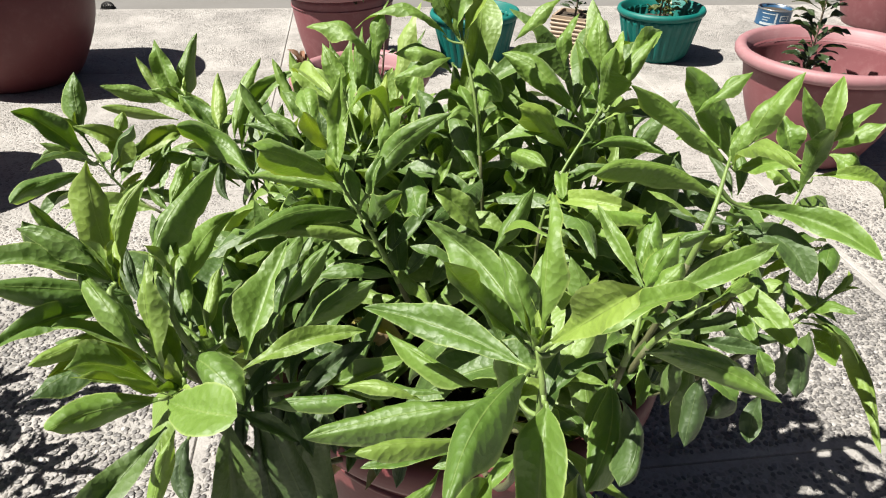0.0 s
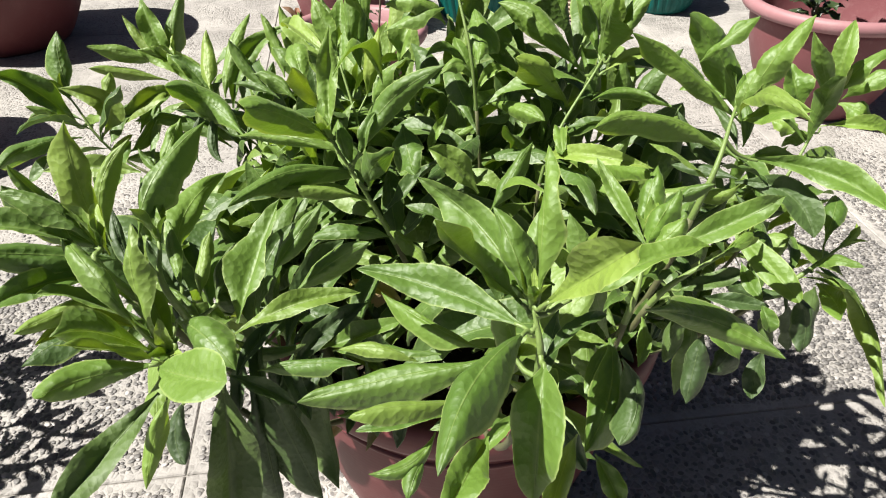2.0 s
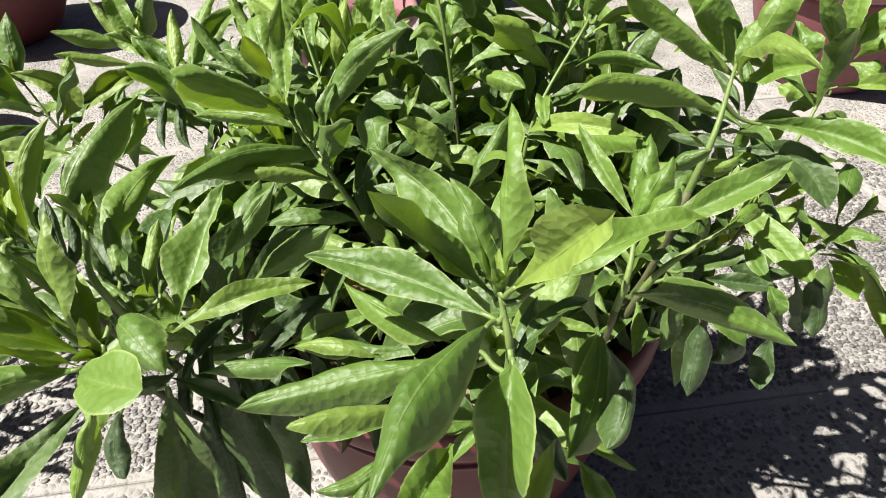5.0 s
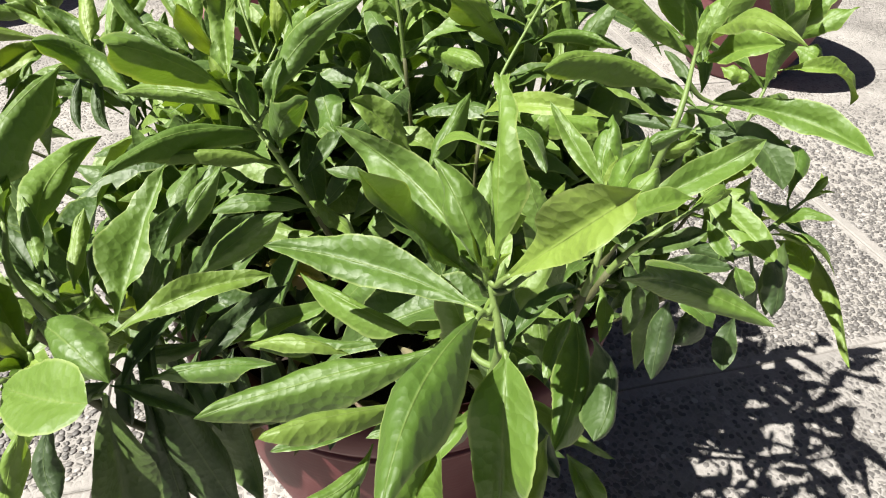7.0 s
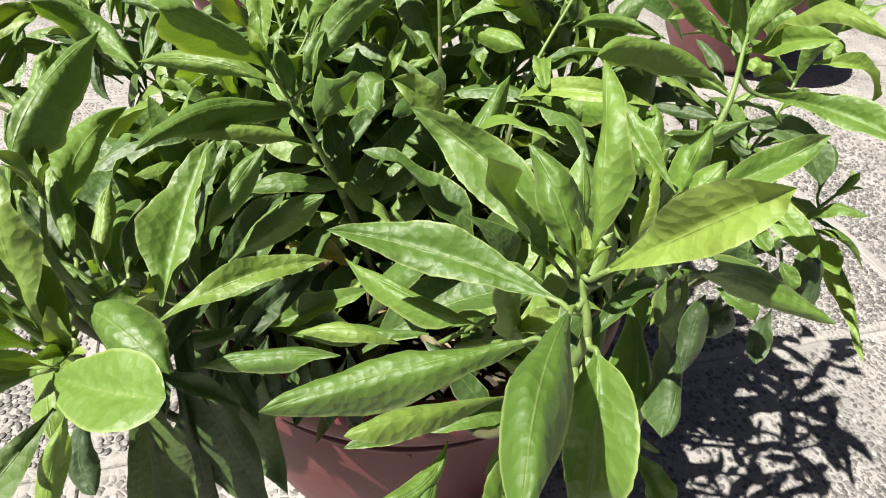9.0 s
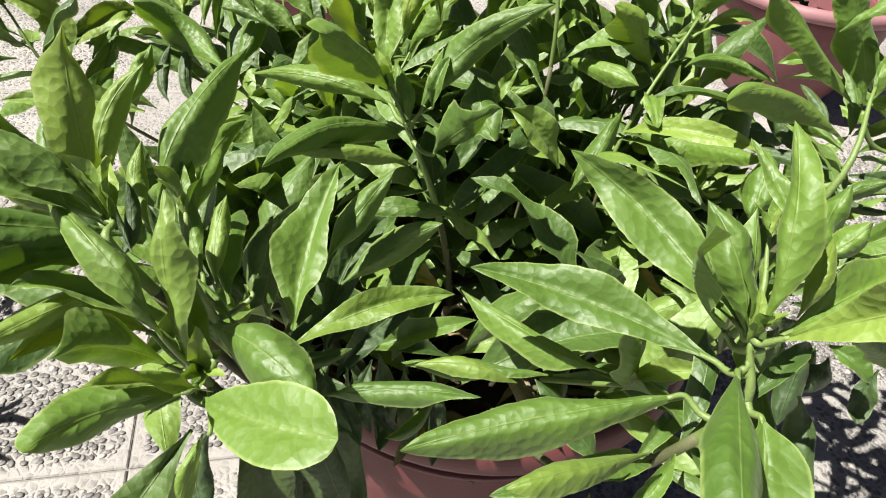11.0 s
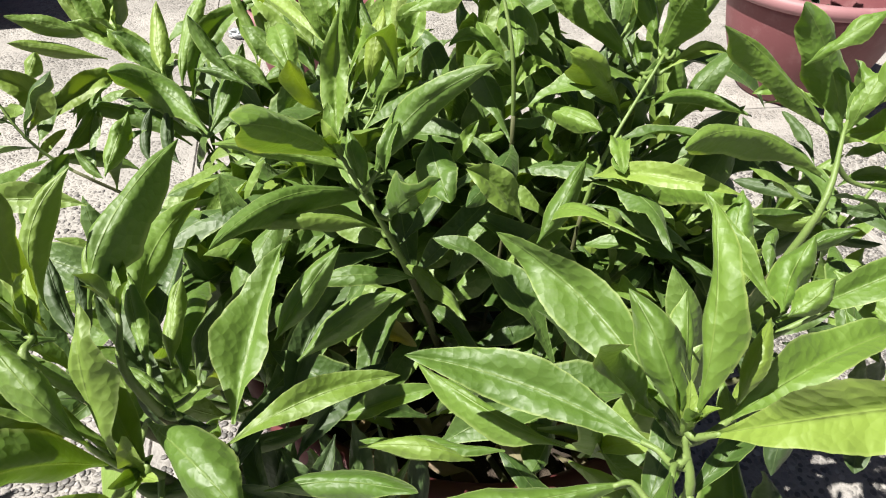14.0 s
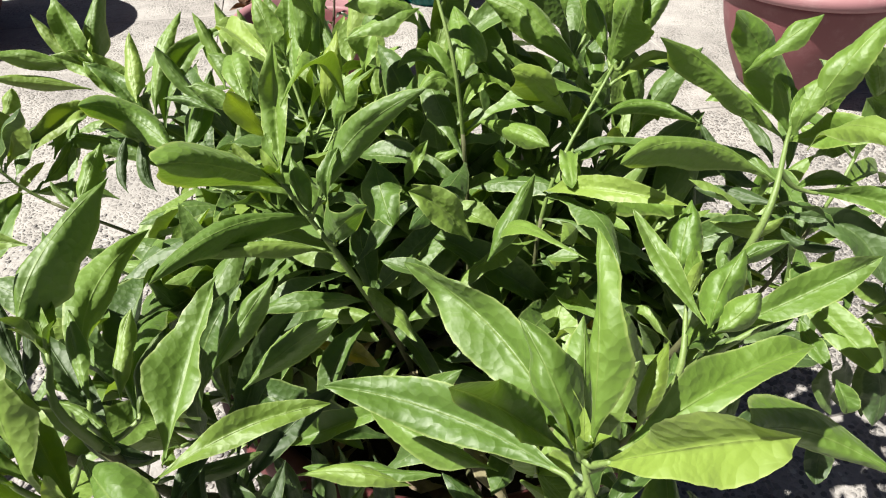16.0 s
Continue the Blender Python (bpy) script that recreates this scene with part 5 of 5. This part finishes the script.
grow([
    ((-0.115, 0.817, 0.582), (-0.112, 0.853, 0.618), (-0.127, 0.883, 0.656), 0.027, (0.35, -0.66, 0.66), 0.50, 0),
    ((-0.151, 0.796, 0.552), (-0.180, 0.810, 0.575), (-0.206, 0.815, 0.580), 0.022, (0.11, -0.70, 0.70), 0.50, 0),
    ((-0.173, 0.835, 0.567), (-0.184, 0.859, 0.604), (-0.203, 0.876, 0.635), 0.023, (0.31, -0.75, 0.59), 0.45, 1),
    ((-0.129, 0.840, 0.563), (-0.142, 0.864, 0.598), (-0.158, 0.885, 0.635), 0.024, (0.27, -0.77, 0.58), 0.45, 0),
    ((-0.108, 0.844, 0.567), (-0.097, 0.870, 0.603), (-0.077, 0.894, 0.640), 0.022, (-0.10, -0.80, 0.59), 0.50, 1),
    ((-0.156, 0.859, 0.565), (-0.170, 0.882, 0.602), (-0.185, 0.902, 0.637), 0.024, (0.30, -0.76, 0.57), 0.50, 1),
])
grow([
    ((-0.196, 0.825, 0.555), (-0.222, 0.841, 0.581), (-0.240, 0.847, 0.611), 0.021, (0.34, -0.75, 0.57), 0.50, 0),
    ((-0.175, 0.805, 0.552), (-0.205, 0.816, 0.565), (-0.235, 0.819, 0.565), 0.015, (-0.02, -0.72, 0.69), 0.50, 0),
    ((-0.335, 0.862, 0.534), (-0.359, 0.849, 0.529), (-0.398, 0.792, 0.506), 0.029, (0.42, -0.64, 0.65), 0.50, 0),
    ((-0.311, 0.727, 0.493), (-0.304, 0.756, 0.515), (-0.296, 0.783, 0.535), 0.024, (0.21, -0.62, 0.75), 0.45, 1),
    ((-0.373, 0.823, 0.492), (-0.359, 0.855, 0.518), (-0.339, 0.881, 0.529), 0.022, (0.28, -0.62, 0.73), 0.50, 0),
    ((-0.222, 0.794, 0.507), (-0.205, 0.827, 0.541), (-0.191, 0.859, 0.579), 0.026, (0.05, -0.75, 0.66), 0.50, 0),
])
grow([
    ((-0.242, 0.823, 0.529), (-0.226, 0.863, 0.583), (-0.169, 0.878, 0.619), 0.029, (0.03, -0.87, 0.50), 0.50, 0),
    ((-0.408, 0.790, 0.468), (-0.396, 0.804, 0.481), (-0.381, 0.819, 0.492), 0.013, (0.25, -0.75, 0.62), 0.50, 0),
    ((-0.320, 0.741, 0.481), (-0.336, 0.752, 0.490), (-0.351, 0.764, 0.502), 0.013, (0.21, -0.48, 0.85), 0.50, 0),
    ((-0.312, 0.910, 0.519), (-0.340, 0.921, 0.540), (-0.360, 0.932, 0.560), 0.020, (0.28, -0.67, 0.69), 0.50, 1),
    ((-0.291, 0.794, 0.465), (-0.302, 0.814, 0.485), (-0.296, 0.841, 0.509), 0.016, (0.03, -0.68, 0.73), 0.50, 2),
    ((-0.263, 0.802, 0.461), (-0.277, 0.820, 0.479), (-0.276, 0.850, 0.512), 0.018, (0.46, -0.58, 0.67), 0.50, 2),
])
grow([
    ((-0.308, 0.803, 0.451), (-0.345, 0.799, 0.470), (-0.384, 0.782, 0.475), 0.022, (0.39, -0.63, 0.67), 0.50, 0),
])
shoot((-0.377, 0.767, 0.486), (-0.428, 0.786, 0.558), [])
grow([
    ((-0.427, 0.789, 0.558), (-0.434, 0.801, 0.596), (-0.438, 0.823, 0.627), 0.031, (0.63, -0.65, 0.42), 0.45, 0),
    ((-0.428, 0.783, 0.522), (-0.454, 0.767, 0.574), (-0.476, 0.739, 0.607), 0.037, (0.85, -0.47, 0.24), 0.50, 0),
    ((-0.405, 0.788, 0.504), (-0.390, 0.792, 0.545), (-0.434, 0.779, 0.573), 0.031, (0.73, -0.64, 0.22), 0.50, 0),
    ((-0.430, 0.786, 0.504), (-0.467, 0.741, 0.515), (-0.480, 0.689, 0.513), 0.031, (0.76, -0.35, 0.55), 0.50, 0),
    ((-0.427, 0.783, 0.519), (-0.448, 0.769, 0.545), (-0.470, 0.761, 0.557), 0.018, (0.70, -0.53, 0.48), 0.50, 0),
    ((-0.422, 0.843, 0.533), (-0.415, 0.852, 0.546), (-0.409, 0.861, 0.560), 0.023, (0.24, -0.85, 0.48), 0.50, 0),
])
grow([
    ((-0.378, 0.790, 0.481), (-0.364, 0.828, 0.492), (-0.358, 0.868, 0.516), 0.024, (0.28, -0.45, 0.85), 0.50, 0),
])
shoot((-0.054, 0.676, 0.535), (-0.084, 0.730, 0.637), [
    ((-0.072, 0.757, 0.631), (-0.073, 0.778, 0.706), 0.022, 0.02, 0.58, 1),
    ((-0.093, 0.762, 0.617), (-0.116, 0.779, 0.685), 0.030, 0.05, 0.58, 0),
    ((-0.091, 0.728, 0.635), (-0.160, 0.825, 0.642), 0.029, 0.05, 0.58, 0),
    ((-0.108, 0.670, 0.620), (-0.137, 0.753, 0.641), 0.031, 0.05, 0.58, 0),
    ((-0.053, 0.715, 0.597), (-0.041, 0.740, 0.665), 0.025, 0.05, 0.58, 0),
    ((-0.046, 0.709, 0.586), (-0.011, 0.697, 0.651), 0.025, 0.05, 0.58, 1),
    ((-0.058, 0.555, 0.685), (-0.028, 0.651, 0.652), 0.021, 0.08, 0.58, 1),
])
shoot((-0.054, 0.676, 0.535), (-0.084, 0.730, 0.637), [
    ((0.068, 0.712, 0.617), (0.041, 0.728, 0.659), 0.025, 0.10, 0.58, 0),
    ((0.023, 0.741, 0.595), (0.065, 0.775, 0.608), 0.027, 0.10, 0.58, 1),
    ((-0.015, 0.730, 0.626), (0.001, 0.745, 0.674), 0.030, 0.08, 0.58, 0),
], stem=False)


# side shoots between and below the tall ones
ri = random.Random(23)
shoot_nodes = [(b, t) for b, t in NODES if t.z > b.z - 0.035 and b.y > 0.33]
inner = []
for k in range(5000):
    b0, t0 = shoot_nodes[ri.randrange(len(shoot_nodes))]
    c = b0.lerp(t0, ri.uniform(-0.3, 0.7)) + Vector((ri.gauss(0, 0.05), ri.gauss(0, 0.05), -ri.uniform(0.04, 0.2)))
    if c.z < 0.3 or (c.x < -0.1 and c.y < 0.44 and c.z > 0.5) or c.y < 0.38 or (c.x > 0.26 and c.y < 0.56):
        continue
    if c.z < 0.6 - (c.y - 0.3) * 0.8:
        continue
    if (c.x > 0.25 or c.x < -0.28) and c.z > 0.48:
        continue
    if (c.x + 0.01) ** 2 / 0.021 + (c.y - 0.58) ** 2 / 0.016 < 1 and c.z > 0.36:
        continue
    if (Vector((c.x - MAIN.x, c.y - MAIN.y)).length > 0.2 + 0.8 * (c.z - 0.27)):
        continue
    if inner and min((c - q).length for q in inner) < 0.045:
        continue
    inner.append(c)
for x0, x1, y0, y1, z0, z1, count in ((-0.33, -0.08, 0.62, 0.98, 0.37, 0.5, 30), (0.2, 0.42, 0.6, 0.88, 0.37, 0.5, 9), (-0.36, -0.2, 0.5, 0.7, 0.34, 0.46, 8)):
    for k in range(count):
        inner.insert(0, Vector((ri.uniform(x0, x1), ri.uniform(y0, y1), ri.uniform(z0, z1))))
CANOPY = np.array([tuple(b.lerp(t, f)) for b, t in NODES for f in (0.15, 0.4, 0.65, 0.9)])
# Eye points near the camera's path; small leaves are thinned to fit its view.
VIEW_POINTS = [np.array(q) for q in ((-0.04, 0.06, 0.88), (0.05, 0.1, 0.86), (0.09, 0.05, 0.88))]


def shades(b, t):
    """Whether an inner leaf would stand between the sun and an outer one; a few do."""
    for f in (0.4, 0.9):
        off = CANOPY - np.array(ORIGIN + b.lerp(t, f))
        along = off @ np.array(SUN_TO)
        if np.any((along < 0) & (along > -0.16) & (np.linalg.norm(off - along[:, None] * np.array(SUN_TO), axis=1) < (0.011 if b.y < -0.12 else 0.02))) and ri.random() < (0.75 if b.y < -0.12 else 0.95 if b.x > -0.2 else 0.3):
            return True
    return False


def clear_of_view(b, t):
    """Whether an inner leaf is kept: dropped where it would hide outer leaves from the camera."""
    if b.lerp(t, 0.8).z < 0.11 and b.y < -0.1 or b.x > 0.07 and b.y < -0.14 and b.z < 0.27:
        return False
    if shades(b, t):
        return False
    for q in VIEW_POINTS:
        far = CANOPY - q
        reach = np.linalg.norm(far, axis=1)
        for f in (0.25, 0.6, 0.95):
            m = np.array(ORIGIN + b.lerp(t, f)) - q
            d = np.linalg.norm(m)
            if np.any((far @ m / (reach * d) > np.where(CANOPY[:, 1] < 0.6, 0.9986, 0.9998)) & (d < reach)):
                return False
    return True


def astray(b, t):
    """Whether a small leaf would hang out over the rim or low before the pot."""
    for f in (0.5, 1.0):
        p = ORIGIN + b.lerp(t, f)
        if p.z < 0.46 and (Vector((p.x - MAIN.x, p.y - MAIN.y)).length > 0.31 or p.y < 0.44):
            return True
    return False


bm, sb, yb = bmesh.new(), bmesh.new(), bmesh.new()
for k, c in enumerate(inner[:150]):
    c = c - ORIGIN - Vector((0, 0, 0.02))
    out = Vector((c.x, c.y, 0)).normalized() * 0.45 + Vector((ri.uniform(-0.4, 0.4), ri.uniform(-0.5, 0.3), ri.uniform(0.7, 1.2)))
    out.normalize()
    foot = c - out * 0.09 - Vector((c.x * 0.15, c.y * 0.15, 0.03))
    turn, count, grown = ri.uniform(0, 6.28), ri.randint(7, 10), 0
    for j in range(count):
        side = Matrix.Rotation(turn + j * 2.4, 3, out) @ out.orthogonal().normalized()
        low = j / count
        d = (side * (0.35 + 0.75 * low) + out * (1.05 - 0.8 * low) + Vector((0, 0, -0.3 * low * ri.random()))).normalized()
        b = c - out * 0.075 * low
        ln = (0.06 + 0.09 * low ** 0.6) * ri.uniform(0.85, 1.2) * (1.2 if c.y > 0 else 1.0)
        fold = ri.choice((ri.uniform(-0.8, -0.3), ri.uniform(0.3, 0.8)))
        if astray(b, b + d * ln) or not clear_of_view(b, b + d * ln):
            continue
        grown += 1
        leaf_into(yb if low < 0.2 else bm, b, b + d * ln, ln * ri.uniform(0.22, 0.29), out - side * 0.3 + Vector((0, 0, 0.35)), ri.uniform(0.02, 0.15), fold, ri.uniform(0, 0.35), ri.uniform(-40, 40), rows=14, cols=6, tooth=0.03, rng=ri, sway=ri.uniform(-0.07, 0.07))
    if grown > 3:
        tube_into(sb, spline([foot, (foot + c) / 2 + Vector((ri.uniform(-0.006, 0.006), ri.uniform(-0.006, 0.006), 0)), c], 4), 0.0028, 0.0016, 6)

# older leaves down the tall stems
for p, d, turn, low in SKIRT:
    side = Matrix.Rotation(turn, 3, d) @ d.orthogonal().normalized()
    way = (side + d * ri.uniform(0.1, 0.5) + Vector((0, 0, -0.55 * low * ri.random()))).normalized()
    ln = ri.uniform(0.075, 0.12)
    if p.x < -0.14 and p.y < -0.2 or astray(p, p + way * ln):
        continue
    small = p.x > 0.03 and p.y < -0.14
    if small:
        ln *= 0.6
    if (low < 0.45 or p.y < -0.14) and shades(p, p + way * ln) or p.y < -0.14 and not small and not clear_of_view(p, p + way * ln):
        continue
    leaf_into(bm, p, p + way * ln, ln * ri.uniform(0.2, 0.27), d * 0.6 - side * 0.2 + Vector((0, 0, 0.5)), ri.uniform(0.03, 0.15), ri.choice((ri.uniform(-0.8, -0.3), ri.uniform(0.3, 0.8))), ri.uniform(0, 0.35), ri.uniform(-40, 40), rows=16, cols=6, tooth=0.03, rng=ri, sway=ri.uniform(-0.07, 0.07))
tagged(part("young_foliage", yb, LEAF_TIPS, plant, "pale young leaves at the shoot tips"), kind="stuff")
tagged(part("foliage", bm, LEAF_MANY, plant, "many smaller leaves inside the bush"), kind="stuff")
tagged(part("side_stem_growth", sb, STEM, plant, "thin green side stems"), kind="stuff")

# dull, withered leaves low in the middle of the bush
bm = bmesh.new()
for k in range(130):
    a, r = ri.uniform(0, 6.28), 0.2 * math.sqrt(ri.random())
    b = Vector((r * math.cos(a) - 0.03, r * math.sin(a) - 0.03, ri.uniform(0.01, 0.2) * (1 - r * 1.5)))
    d = Vector((ri.uniform(-1, 1), ri.uniform(-1, 1), ri.uniform(-0.7, 0.3))).normalized()
    ln = ri.uniform(0.05, 0.1)
    leaf_into(bm, b, b + d * ln, ln * 0.24, Vector((ri.uniform(-0.6, 0.6), ri.uniform(-0.8, 0.2), 1)), ri.uniform(-0.1, 0.2), ri.choice((-0.9, 0.8)), 0.4, ri.uniform(-70, 70), rows=10, cols=4, rng=ri, wave=1.8)
tagged(part("withered_foliage", bm, LEAF_DRY, plant, "pale withered leaves low inside the bush"), kind="stuff")

# a second plant of the kind, farther along the row
other = empty("leafy_bush", -1.0, 0.62, 0.0)
tagged(other, "leafy green herb in a small pink pot beside the large bush", "plant")
bm, sb = bmesh.new(), bmesh.new()
for k in range(26):
    a, r = k * 2.4, 0.05 * math.sqrt(k)
    c = Vector((r * math.cos(a), r * math.sin(a), ri.uniform(0.3, 0.52)))
    out = (Vector((c.x, c.y, 0)) * 2.5 + Vector((0, 0, 1))).normalized()
    tube_into(sb, spline([(c.x * 0.3, c.y * 0.3, 0.16), (c.x * 0.75, c.y * 0.75, 0.28), c], 4), 0.003, 0.0016, 6)
    for j in range(9):
        low = j / 9
        side = Matrix.Rotation(j * 2.4 + k, 3, out) @ out.orthogonal().normalized()
        d = (side * (0.4 + 0.7 * low) + out * (1.0 - 0.8 * low)).normalized()
        ln = (0.045 + 0.06 * low) * ri.uniform(0.8, 1.2)
        b = c - out * 0.08 * low
        leaf_into(bm, b, b + d * ln, ln * 0.27, out + Vector((0, 0, 0.4)), 0.08, ri.choice((-0.5, 0.5)), 0.2, ri.uniform(-30, 30), rows=12, cols=4, rng=ri)
tagged(part("foliage", bm, LEAF_MANY, other), kind="stuff")
tagged(part("side_stem_growth", sb, STEM, other), kind="stuff")
round_pot("plant_pot", -1.0, 0.62, 0.13, 0.09, 0.18, PINK, "small dusky pink plastic pot with a leafy herb", lean=0.0)

# a few yellowing leaves in the open middle
for b, t in (((-0.065, 0.57, 0.45), (-0.01, 0.538, 0.462)), ((-0.165, 0.625, 0.44), (-0.125, 0.672, 0.47)), ((-0.15, 0.66, 0.43), (-0.165, 0.705, 0.475)), ((0.16, 0.6, 0.43), (0.2, 0.56, 0.45)), ((0.02, 0.6, 0.4), (0.06, 0.56, 0.39))):
    bm = bmesh.new()
    leaf_into(bm, Vector(b) - ORIGIN, Vector(t) - ORIGIN, 0.021, Vector((0, -0.4, 1)), 0.12, 0.6, 0.3, ri.uniform(-40, 40), rows=16, cols=6, rng=ri, wave=1.6)
    part("leaf", bm, LEAF_OLD, plant, "yellowing leaf")
